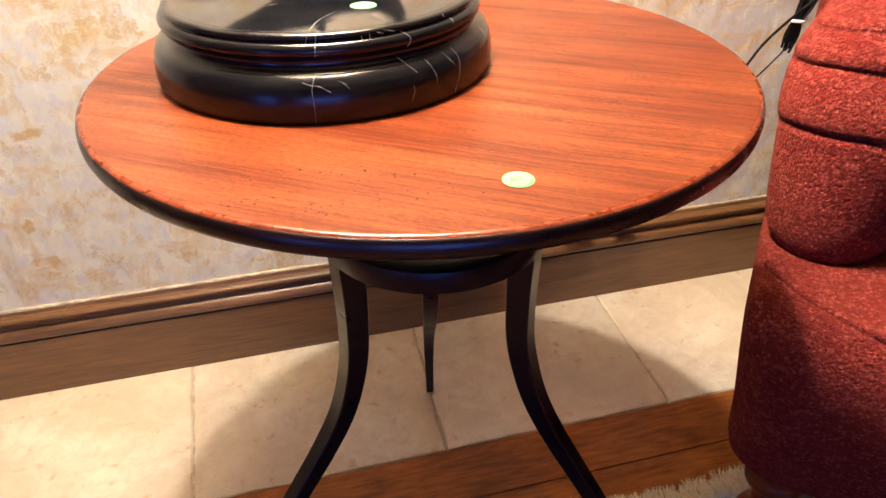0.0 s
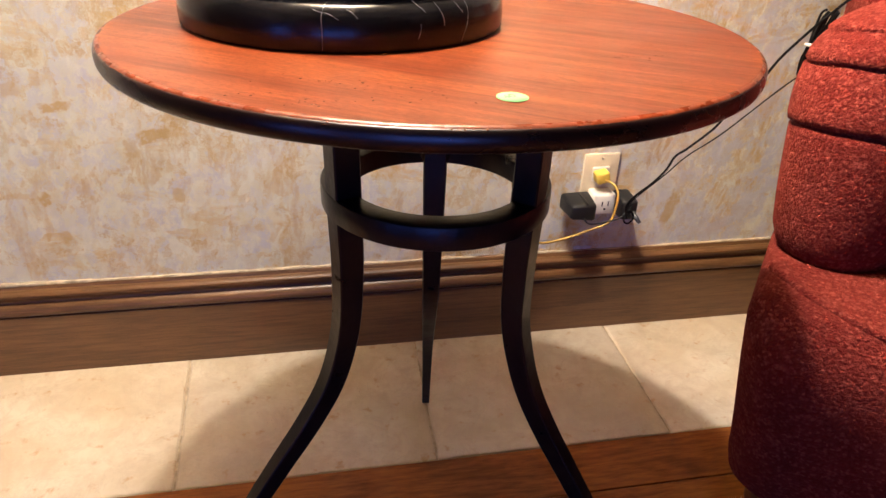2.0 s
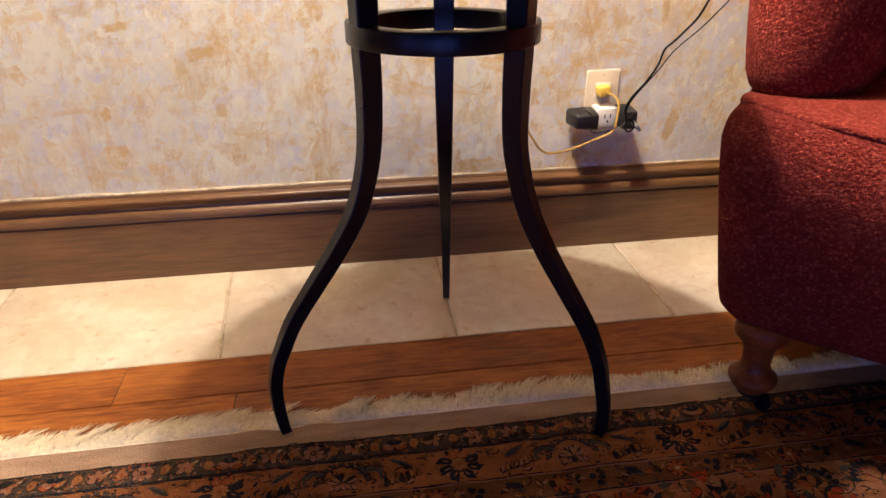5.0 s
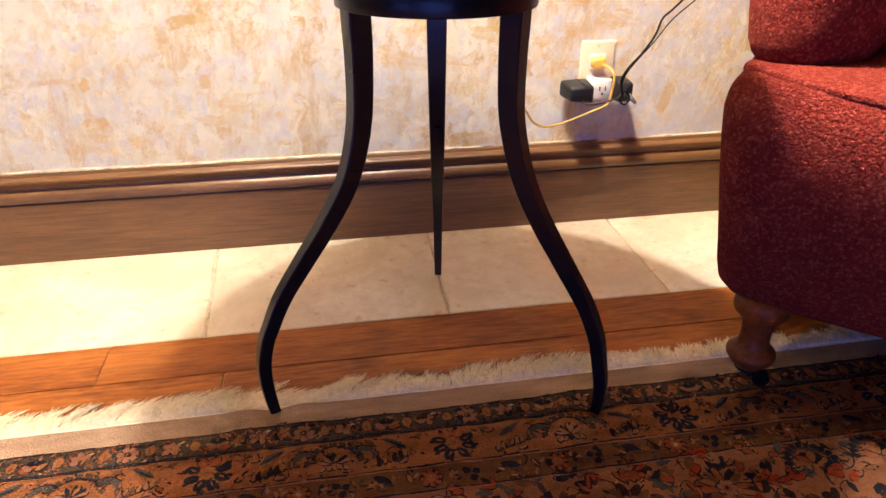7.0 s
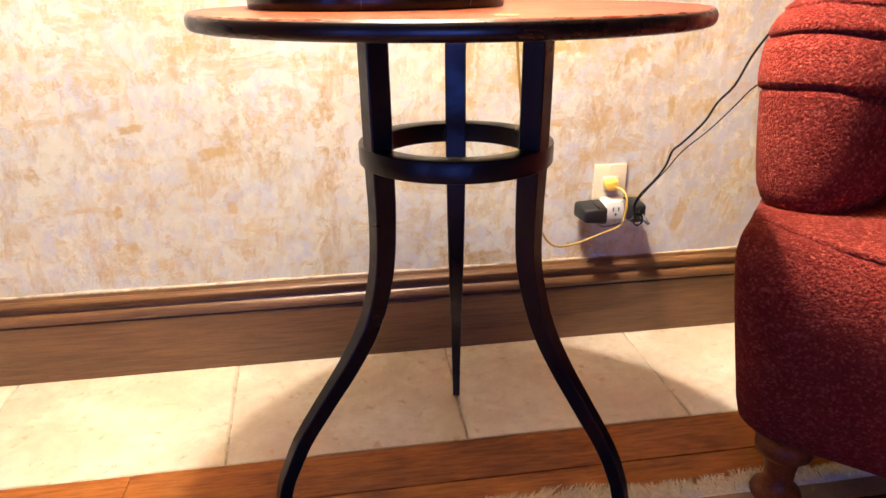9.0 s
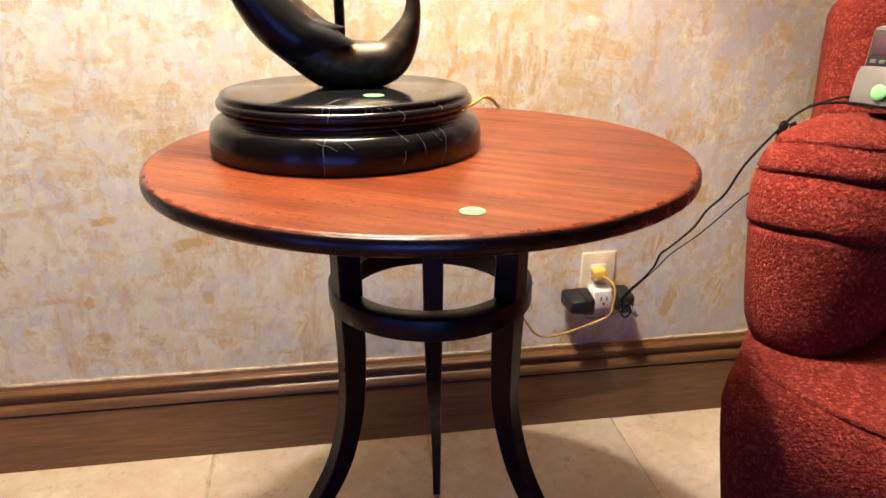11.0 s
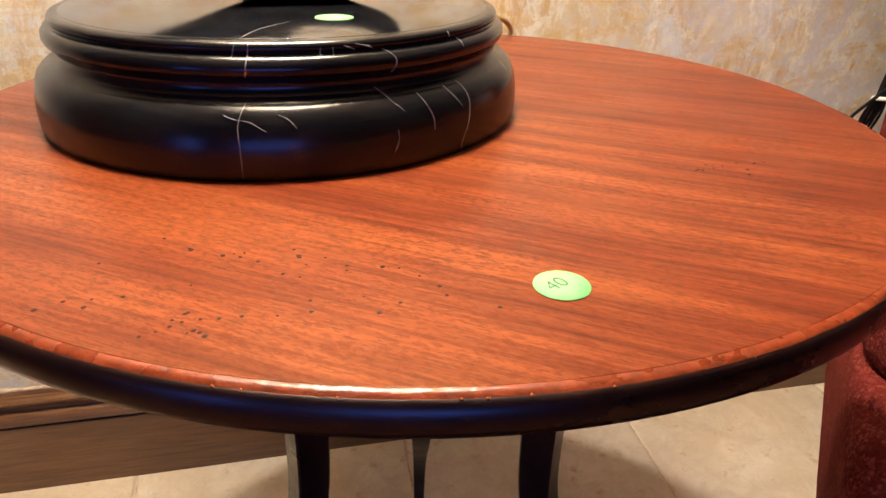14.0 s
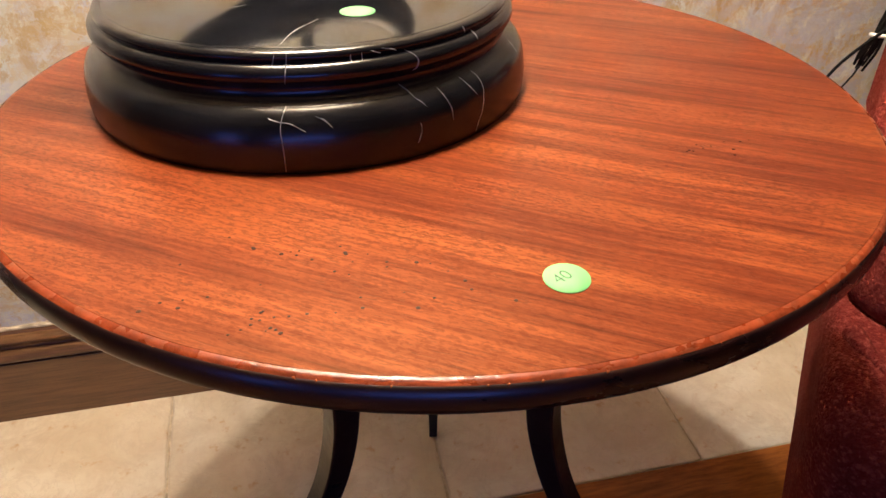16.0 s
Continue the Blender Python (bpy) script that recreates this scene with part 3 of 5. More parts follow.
def floor_pieces(floor):
    # stone border along the wall
    rng = random.Random(4)
    joints = [-2.14, -1.716, -1.292, -0.868, -0.4270, 0.0020, 0.4185, 0.838, 1.26, 1.68, 2.10, 2.52]
    slant = {4: -0.017, 5: 0.010, 6: 0.004}
    for i in range(len(joints) - 1):
        a, b = joints[i] + 0.0019, joints[i + 1] - 0.0019
        y0, y1 = 0.1055, 0.440
        n = 14
        edge = []
        for s in range(n):
            edge.append((a + (b - a) * s / n, y0))
        for s in range(n):
            edge.append((b, y0 + (y1 - y0) * s / n))
        for s in range(n):
            edge.append((b - (b - a) * s / n, y1))
        for s in range(n):
            edge.append((a, y1 - (y1 - y0) * s / n))
        cx, cy = (a + b) / 2, (y0 + y1) / 2
        rings = []
        wob = [rng.uniform(-0.0012, 0.0012) for _ in edge]
        for inset, z in ((0.0, -0.02), (0.0, -0.0035), (0.0012, -0.0012), (0.004, 0.0)):
            ring = []
            for (x, y), w in zip(edge, wob):
                kx = inset * (1 if x < cx else -1) if abs(x - cx) > (b - a) / 2 - 0.001 else 0
                ky = inset * (1 if y < cy else -1) if abs(y - cy) > (y1 - y0) / 2 - 0.001 else 0
                wx = w if kx or abs(x - cx) > (b - a) / 2 - 0.001 else 0
                wy = w if abs(y - cy) > (y1 - y0) / 2 - 0.001 else 0
                t = (x - a) / (b - a)
                lean = (slant.get(i, 0.0) * (1 - t) + slant.get(i + 1, 0.0) * t) * ((y - y0) / (y1 - y0) - 0.5)
                px, py = x + kx + wx + lean, y + ky + wy
                ring.append((px, py, z))
            rings.append(ring)
        verts, faces = loft(rings)
        ob = sharpen(mesh_from("tile", verts, faces, M["tile"], floor), 40)
        ob.location.z = rng.uniform(-0.0004, 0.0004)
    # boards parallel to the wall
    ends = {0: [-1.42, -0.567, 0.76, 1.9], 1: [-1.1, -0.377, 0.98, 2.0], 2: [-1.6, -0.7, 0.3, 1.4], 3: [-1.3, -0.2, 0.9]}
    for row in range(33):
        y1 = 0.1035 - 0.1015 * row
        y0 = y1 - 0.1003
        cuts = [X0, *ends.get(row, [rng.uniform(-1.8, -0.6), rng.uniform(0.2, 1.6)]), X1]
        for a, b in zip(cuts, cuts[1:]):
            ob = part("plank", box_bm(a + 0.0006, b - 0.0006, y0, y1, -0.02, 0.0, 0.0011, 1), M["plank"], floor, smooth=False)
            ob.location.z = rng.uniform(-0.0005, 0.0003)


# ---------------------------------------------------------------- the table
TC = (-0.0530, -0.0225)      # tabletop
RC = (-0.045, -0.016)      # iron base
TZ = 0.723


def side_table():
    table = holder("side_table", (RC[0], RC[1], 0), "round red mahogany side table on three curved black iron legs", "table")
    prof = [(0.0005, 0.7045), (0.284, 0.7045), (0.2920, 0.7048), (0.2955, 0.7058), (0.2976, 0.7076), (0.2986, 0.7105), (0.2988, 0.7140), (0.2984, 0.7172), (0.2974, 0.7200), (0.2962, 0.7214)]
    verts, faces = lathe(prof, TC, 160)
    edge = under(table, mesh_from("table_edge", verts, faces, M["edge"], label="dark stained rounded edge, chipped along the top"))[0]
    prof = [(0.2962, 0.7214), (0.2955, 0.7221), (0.2945, 0.7227), (0.2934, 0.72295), (0.2928, TZ), (0.2922, TZ), (0.0005, TZ)]
    verts, faces = lathe(prof[:5], TC, 160, False)
    onto(edge, mesh_from("rim", verts, faces, M["rim"], label="worn glossy rim of the top"))
    verts, faces = lathe([(0.2925, 0.7215), *prof[4:]], TC, 160)
    top = under(table, mesh_from("tabletop", verts, faces, M["top"]))[0]
    # old beetle bores, in loose rows along the grain
    rng = random.Random(9)
    verts, faces = [], []
    for i in range(64):
        cx, cy = rng.choice(((-0.190, -0.213), (-0.130, -0.239), (-0.206, -0.243), (-0.180, -0.265), (-0.104, -0.258), (-0.150, -0.225), (0.09, -0.16)))
        x, y = cx + rng.gauss(0, 0.016), cy + rng.gauss(0, 0.005) - 0.25 * rng.gauss(0, 0.010)
        if math.hypot(x - TC[0], y - TC[1]) > 0.286:
            continue
        r = rng.uniform(0.0005, 0.0011)
        v, f = lathe([(r, TZ + 0.00005), (r * 0.7, TZ + 0.00018), (0.0001, TZ + 0.00012)], (x, y), 8)
        faces += [tuple(q + len(verts) for q in face) for face in f]
        verts += v
    tagged(onto(top, mesh_from("bored_grain", verts, faces, M["bore"]))[0], "tiny dark beetle bores in the wood", kind="stuff")
    # worn chips along the front edge
    for ang, size in ((247.8, 3.0), (249.5, 1.6), (262, 2.4), (263.5, 2.0), (266, 2.6), (271, 1.6), (255, 1.3), (236, 1.4), (228, 1.2), (281, 1.2)):
        a = radians(ang)
        bm = bmesh.new()
        bmesh.ops.create_icosphere(bm, subdivisions=1, radius=0.0009)
        for v in bm.verts:
            v.co *= rng.uniform(0.5, 1.2)
            v.co.x *= size * 0.55
            v.co = Matrix.Rotation(a + math.pi / 2, 3, "Z") @ v.co
            v.co += Vector((TC[0] + 0.2960 * math.cos(a), TC[1] + 0.2960 * math.sin(a), 0.7211))
        onto(edge, part("chip", bm, M["foot"]))
    # curved legs
    lines = {80.3: [(0.268, 0.0), (0.2695, 0.03), (0.2685, 0.062), (0.2625, 0.098), (0.2540, 0.134), (0.2310, 0.180), (0.1955, 0.229), (0.1635, 0.272), (0.1365, 0.316), (0.1210, 0.358), (0.1105, 0.415), (0.1070, 0.48),
                    (0.1070, 0.53), (0.1085, 0.61), (0.1095, 0.7044)],
             200.2: [(0.2650, 0.0), (0.2695, 0.03), (0.2722, 0.062), (0.2716, 0.093), (0.2647, 0.124), (0.2555, 0.145), (0.2356, 0.184), (0.2012, 0.230), (0.1661, 0.275), (0.1367, 0.321), (0.1203, 0.365), (0.1105, 0.415), (0.1074, 0.48),
                     (0.1081, 0.53), (0.1092, 0.61), (0.1104, 0.7044)],
             319.5: [(0.2610, 0.0), (0.2639, 0.03), (0.2631, 0.058), (0.2551, 0.1036), (0.2485, 0.130), (0.2293, 0.173), (0.1920, 0.228), (0.1619, 0.272), (0.1369, 0.316), (0.1205, 0.360), (0.1086, 0.415), (0.1067, 0.48),
                     (0.1078, 0.53), (0.1096, 0.61), (0.1102, 0.7044)]}
    for ang in (80.3, 200.2, 319.5):
        a = radians(ang)
        out, side = Vector((math.cos(a), math.sin(a), 0)), Vector((-math.sin(a), math.cos(a), 0))
        line = spline(lines[ang], 5)
        base_z = 0.0 if ang < 100 else 0.0052
        rings = []
        for i, (r, z) in enumerate(line):
            r0, z0 = line[max(i - 1, 0)]
            r1, z1 = line[min(i + 1, len(line) - 1)]
            d = Vector((r1 - r0, z1 - z0)).normalized()
            nrm = out * d.y - Vector((0, 0, 1)) * d.x
            g = min(1.0, z / 0.52)
            w = 0.0063 + 0.0081 * g ** 0.95
            h = 0.0071 + 0.0070 * g ** 0.8
            zz = max(z, base_z) if z < 0.03 else z
            p = Vector((RC[0], RC[1], zz)) + out * r
            c = 0.12
            ring = []
            for sx, sy in ((1, 1 - c), (1 - c, 1), (-1 + c, 1), (-1, 1 - c), (-1, -1 + c), (-1 + c, -1), (1 - c, -1), (1, -1 + c)):
                ring.append(p + side * w * sx + nrm * h * sy)
            rings.append(ring)
        verts, faces = loft(rings)
        leg = under(table, sharpen(mesh_from("leg", verts, faces, M["iron"], label="tapering black iron leg"), 30))[0]
        # weld beads where the ring meets the leg
        for sgn in (-1, 1):
            bm = bmesh.new()
            bmesh.ops.create_icosphere(bm, subdivisions=2, radius=0.0052)
            for v in bm.verts:
                v.co = Vector((RC[0], RC[1], 0.551)) + out * (0.0985 + v.co.x * 0.8) + side * (sgn * 0.0150 + v.co.y) + Vector((0, 0, v.co.z * 2.3))
            onto(leg, part("weld", bm, M["iron"]))
    prof = [(0.0990, 0.5372), (0.1232, 0.5372), (0.1242, 0.5380), (0.1245, 0.5392), (0.1245, 0.5610), (0.1238, 0.5624), (0.1224, 0.5630), (0.0996, 0.5630), (0.0982, 0.5622), (0.0978, 0.5610), (0.0978, 0.5386), (0.0990, 0.5372)]
    verts, faces = lathe(prof, RC, 96, False)
    under(table, sharpen(mesh_from("ring", verts, faces, M["iron"], label="flat black iron hoop joining the legs")))
    # iron plate under the top
    verts, faces = lathe([(0.0005, 0.698), (0.098, 0.698), (0.1, 0.699), (0.1, 0.7044), (0.0005, 0.7044)], RC, 64)
    under(table, sharpen(mesh_from("mounting_plate", verts, faces, M["iron"])))


# ---------------------------------------------------------------- the lamp
LC = (-0.1365, 0.0080)
MARBLE = [(0.0005, TZ + 0.0004), (0.1510, TZ + 0.0004), (0.1520, 0.7250), (0.1524, 0.7300), (0.1524, 0.7370), (0.1516, 0.7440), (0.1502, 0.7505), (0.1480, 0.7550), (0.1450, 0.7580), (0.1428, 0.7594), (0.1414, 0.7600), (0.1408, 0.7608),
          (0.1382, 0.7616), (0.1369, 0.7638), (0.1365, 0.7664), (0.1369, 0.7688), (0.1386, 0.7703), (0.1391, 0.7710), (0.1408, 0.7722), (0.1417, 0.7745), (0.1415, 0.7775), (0.1400, 0.7800), (0.1380, 0.7811), (0.1367, 0.7815),
          (0.1362, 0.7828), (0.1369, 0.7837), (0.1370, 0.7851), (0.1360, 0.7867), (0.1336, 0.7877), (0.1310, 0.7880)]


def marble_radius(z):
    for (r0, z0), (r1, z1) in zip(MARBLE[1:], MARBLE[2:]):
        if z0 <= z <= z1 and z1 > z0:
            return r0 + (r1 - r0) * (z - z0) / (z1 - z0)
    return 0.14


def table_lamp():
    lamp = holder("table_lamp", (LC[0], LC[1], TZ), "bronze sculptural table lamp on a stepped round black marble base", "lamp")
    verts, faces = lathe(MARBLE, LC, 144)
    base = mesh_from("marble_base", verts, faces, M["marble"], label="polished black marble base with fine white veins")
    under(lamp, sharpen(base, 44))
    verts, faces = lathe([(0.1311, 0.7879), (0.1302, 0.7882), (0.0005, 0.7882)], LC, 96)
    onto(base, mesh_from("polished_top", verts, faces, M["marble_top"], label="mirror-polished black marble top face"))
    # white veins: angle and height steps along the moulding
    veins = (((289.8, .7823), (291.3, .7802), (292.1, .7773), (291.9, .7743), (291.3, .7710)), ((276.6, .7846), (276.6, .7812), (278.3, .7806)), ((279.1, .7846), (279.2, .7812)),
             ((281.4, .7852), (283.8, .7828)), ((283.8, .7858), (286.6, .7842), (287.7, .7827)), ((287.6, .7640), (289.1, .7607), (290.1, .7573), (291.2, .7552), (292.2, .7522)),
             ((296.6, .7590), (297.7, .7530), (298.7, .7467), (298.7, .7407)), ((309.2, .7605), (309.6, .7562), (309.7, .7500), (308.7, .7394), (306.9, .7309), (306.4, .7257)),
             ((304.3, .7596), (305.4, .7553), (307.2, .7492)), ((267.5, .7559), (269.3, .7537), (270.7, .7498)), ((262.5, .7865), (262.2, .7805), (261.7, .7720)),
             ((261.3, .7600), (260.6, .7560), (260.1, .7500), (260.3, .7382), (260.2, .7258)), ((260.2, .7537), (262.2, .7529), (263.5, .7512), (265.2, .7486)),
             ((257.5, .7558), (258.8, .7545), (260.2, .7537)), ((334.7, .7600), (333.5, .7580), (332.7, .7550)), ((308.1, .7865), (308.7, .7833)), ((311.8, .7823), (311.7, .7802), (311.6, .7777)),
             ((289.2, .7329), (290.2, .7397), (290.1, .7445)), ((259.8, .7860), (259.1, .7806)))
    for steps in veins:
        pts, rad = [], []
        fine = spline(steps, 5)
        for i, (ang, z) in enumerate(fine):
            r = marble_radius(z) + 0.00005
            a = radians(ang)
            pts.append((LC[0] + r * math.cos(a), LC[1] + r * math.sin(a), z))
            t = i / (len(fine) - 1)
            rad.append(0.00010 + 0.00024 * math.sin(math.pi * t) * (0.6 + 0.4 * math.sin(7 * t + ang)))
        verts, faces = tube(pts, rad, 5)
        onto(base, mesh_from("vein", verts, faces, M["vein"]))
    # flat veins and specks in the polished face
    for steps in (((-0.055, -0.006), (-0.036, -0.017), (-0.018, -0.029)), ((-0.158, -0.119), (-0.149, -0.095), (-0.134, -0.074)), ((-0.186, -0.040), (-0.176, -0.036)), ((-0.060, -0.010), (-0.040, -0.024))):
        fine = spline([(x, y, 0.78822) for x, y in steps], 5)
        verts, faces = tube(fine, [0.00008 + 0.00024 * math.sin(math.pi * i / (len(fine) - 1)) for i in range(len(fine))], 5, 0.3)
        onto(base, mesh_from("vein", verts, faces, M["vein"]))
    # the bronze: a heavy hook with a folded leaf over its broad limb
    axis = spline([(-0.335, 1.150, 0.004), (-0.300, 1.040, 0.012), (-0.262, 0.960, 0.020), (-0.235, 0.905, 0.0260), (-0.2090, 0.866, 0.0310), (-0.1790, 0.8390, 0.0315), (-0.147, 0.8145, 0.0305),
                   (-0.1150, 0.8110, 0.0270), (-0.0870, 0.8185, 0.0235), (-0.0695, 0.8420, 0.0165), (-0.0605, 0.8660, 0.0095), (-0.0590, 0.895, 0.0068), (-0.0520, 0.940, 0.0062), (-0.030, 0.985, 0.0055),
                   (-0.004, 1.01, 0.0020)], 7)
    rings = []
    for i, (x, z, r) in enumerate(axis):
        x0, z0, _ = axis[max(i - 1, 0)]
        x1, z1, _ = axis[min(i + 1, len(axis) - 1)]
        d = Vector((x1 - x0, 0, z1 - z0)).normalized()
        nrm = Vector((-d.z, 0, d.x))
        ring = []
        for j in range(24):
            a = 2 * math.pi * j / 24
            ring.append(Vector((x, LC[1], z)) + nrm * r * math.cos(a) + Vector((0, 1, 0)) * r * 0.88 * math.sin(a))
        rings.append(ring)
    verts, faces = loft(rings)
    # flatten the underside where it sits on the marble
    verts = [(x, y, max(z, 0.7882)) for x, y, z in verts]
    leaf = spline([(-0.262, 1.02, 0.004, 0.006), (-0.232, 0.94, 0.012, 0.016), (-0.2060, 0.893, 0.0150, 0.021), (-0.1880, 0.8700, 0.0120, 0.020), (-0.1720, 0.8580, 0.0070, 0.014), (-0.1580, 0.8480, 0.0015, 0.004)], 7)
    rings = []
    for i, (x, z, r, w) in enumerate(leaf):
        x0, z0 = leaf[max(i - 1, 0)][:2]
        x1, z1 = leaf[min(i + 1, len(leaf) - 1)][:2]
        d = Vector((x1 - x0, 0, z1 - z0)).normalized()
        nrm = Vector((-d.z, 0, d.x))
        ring = []
        for j in range(20):
            a = 2 * math.pi * j / 20
            ring.append(Vector((x, LC[1] + 0.002, z)) + nrm * r * math.cos(a) + Vector((0, 1, 0)) * w * math.sin(a))
        rings.append(ring)
    more, f2 = loft(rings)
    base_i = len(verts)
    verts += more
    faces += [tuple(i + base_i for i in q) for q in f2]
    # the shell folded round the front of the broad limb, ending in a lifted point
    shell = [q for q in axis if q[0] <= -0.1800]
    rings = []
    steps = len(shell) + 9
    for i in range(steps):
        k = min(i, len(shell) - 1)
        x, z, r = shell[k]
        x0, z0, _ = axis[max(k - 1, 0)]
        x1, z1, _ = axis[k + 1]
        d = Vector((x1 - x0, 0, z1 - z0)).normalized()
        nrm = Vector((-d.z, 0, d.x))
        t = max(0.0, (i - len(shell) + 1) / 9)
        c = Vector((x, LC[1] - 0.010, z)) - nrm * 0.0020 + d * (0.020 * t)
        rr = r * 0.87 * (1 - 0.22 * t ** 1.5)
        ring = []
        for j in range(28):
            a = 2 * math.pi * j / 28
            w = max(0.0, math.cos(a + 0.55)) ** 4
            ring.append(c + nrm * rr * math.cos(a) + Vector((0, 1, 0)) * rr * 0.86 * math.sin(a) + Vector((0.965, 0, -0.22)) * (0.034 * t * w) + nrm * (0.002 * t * w))
        rings.append(ring)
    beak = []
    for x, z, h, w in spline([(-0.2100, 0.8620, 0.0030, 0.003), (-0.1900, 0.8590, 0.0090, 0.010), (-0.1720, 0.8560, 0.0095, 0.012), (-0.1560, 0.8535, 0.0065, 0.009), (-0.1440, 0.8525, 0.0032, 0.005), (-0.1350, 0.8522, 0.0006, 0.001)], 5):
        beak.append([Vector((x, -0.004 + w * b, z + h * c)) for b, c in ((0.0, 1.0), (-0.45, 0.72), (-0.85, 0.15), (-1.0, -0.5), (-0.7, -0.95), (0.0, -1.0), (0.9, -0.7), (0.7, 0.4))])
    last = rings[-1]
    mid = sum((Vector(q) for q in last), Vector()) / len(last)
    rings.append([mid + (Vector(q) - mid) * 0.82 - Vector((0.010, 0, -0.003)) for q in last])
    more, f2 = loft(rings)
    onto_shell = mesh_from("shell", [(x, y, max(z, 0.7884)) for x, y, z in more], f2, M["dark_bronze"], label="smooth dark bronze shell ending in a point")
    under(lamp, sharpen(onto_shell, 48))
    more, f2 = loft(beak)
    onto(onto_shell, sharpen(mesh_from("beak", more, f2, M["dark_bronze"], label="sharp bronze tip over the hollow of the hook"), 35))
    under(lamp, mesh_from("bronze_body", verts, faces, M["bronze"], label="dark bronze curved abstract body with brown patina"))
    verts, faces = tube([(-0.1395, 0.034, 0.832), (-0.1400, 0.032, 1.1), (-0.158, 0.0195, 1.642)], 0.0058, 14)
    under(lamp, mesh_from("stem", verts, faces, M["iron"], label="thin black metal rod"))
    verts, faces = lathe([(0.0005, 1.623), (0.014, 1.626), (0.016, 1.636), (0.016, 1.660), (0.012, 1.665), (0.0005, 1.666)], (-0.158, 0.0195), 24)
    under(lamp, mesh_from("socket", verts, faces, M["iron"]))
    verts, faces = lathe([(0.186, 1.510), (0.189, 1.510), (0.110, 1.865), (0.107, 1.865), (0.186, 1.510)], (-0.158, 0.0195), 48, False)
    under(lamp, mesh_from("shade", verts, faces, M["shade"], label="glowing parchment lampshade"))
    # gold cord: over the back of the table, down and across to the outlet
    route = [(-0.03, 0.150, 0.7265), (0.015, 0.172, 0.728), (0.045, 0.186, 0.738), (0.063, 0.198, 0.7455), (0.080, 0.215, 0.7385), (0.092, 0.238, 0.727), (0.100, 0.262, 0.7225), (0.106, 0.282, 0.708),
             (0.112, 0.288, 0.66), (0.124, 0.300, 0.57), (0.150, 0.330, 0.42), (0.178, 0.372, 0.315), (0.205, 0.385, 0.268), (0.218, 0.385, 0.250), (0.239, 0.385, 0.240), (0.277, 0.385, 0.244), (0.330, 0.379, 0.265),
             (0.366, 0.377, 0.281), (0.374, 0.377, 0.308), (0.3765, 0.382, 0.338), (0.370, 0.396, 0.351), (0.360, 0.412, 0.353)]
    verts, faces = tube(spline(route, 6), 0.0024, 8)
    cord = under(lamp, mesh_from("cord", verts, faces, M["gold_cord"], label="gold coloured flat lamp cord"))[0]
    bm = box_bm(-0.013, 0.013, -0.016, 0.010, -0.011, 0.011, 0.004)
    bmesh.ops.transform(bm, matrix=Matrix.Translation((0.357, 0.424, 0.356)) @ Matrix.Rotation(radians(-12), 4, "Y"), verts=bm.verts)
    onto(cord, part("plug", bm, M["yellow"], label="yellow plug"))


def round_sticker(place, radius, writing):
    ob = holder("round_sticker", place, "round pale green price sticker" + (" with a handwritten number" if writing else ""), "sticker", "round stickers")
    verts, faces = lathe([(0.0002, 0.0002), (radius, 0.0002), (radius, 0.0005), (0.0002, 0.0006)], (0, 0), 40)
    mesh_from("paper_disc", verts, faces, M["sticker"], ob)
    if writing:
        cu = bpy.data.curves.new("writing", "FONT")
        cu.body, cu.size, cu.align_x, cu.align_y, cu.extrude = "40", 0.0095, "CENTER", "CENTER", 0.00005
        cu.offset = -0.00012
        cu.materials.append(M["ink"])
        t = new("writing", cu)
        t.parent = ob
        t.location = (-0.0018, 0.0005, 0.00075)
        t.rotation_euler = (0, 0, radians(28))
    return ob


# ---------------------------------------------------------------- outlet and cords


def wall_outlet():
    out = holder("wall_outlet", (0.363, Y1, 0.33), "ivory duplex wall outlet plate set in plaster", "outlet")
    plate = under(out, part("plate", box_bm(0.327, 0.399, 0.4405, 0.447, 0.276, 0.394, 0.0028), M["ivory"]))[0]
    onto(plate, part("receptacle", box_bm(0.346, 0.380, 0.4385, 0.445, 0.338, 0.368, 0.002), M["white"]))
    verts, faces = tube([(0.363, 0.4415, 0.386), (0.363, 0.4395, 0.386)], 0.0026, 12)
    onto(plate, mesh_from("screw", verts, faces, M["ivory"]))


def tapered_case(x0, x1, y0, y1, z0, z1, small):
    """A moulded plug case: its free end is smaller than the end at the wall."""
    bm = box_bm(x0, x1, y0, y1, z0, z1, 0.007, 3)
    for v in bm.verts:
        t = (y1 - v.co.y) / (y1 - y0)
        v.co.x += ((x0 + x1) / 2 - v.co.x) * (1 - small) * t
        v.co.z += ((z0 + z1) / 2 - v.co.z) * (1 - small) * t
    return bm


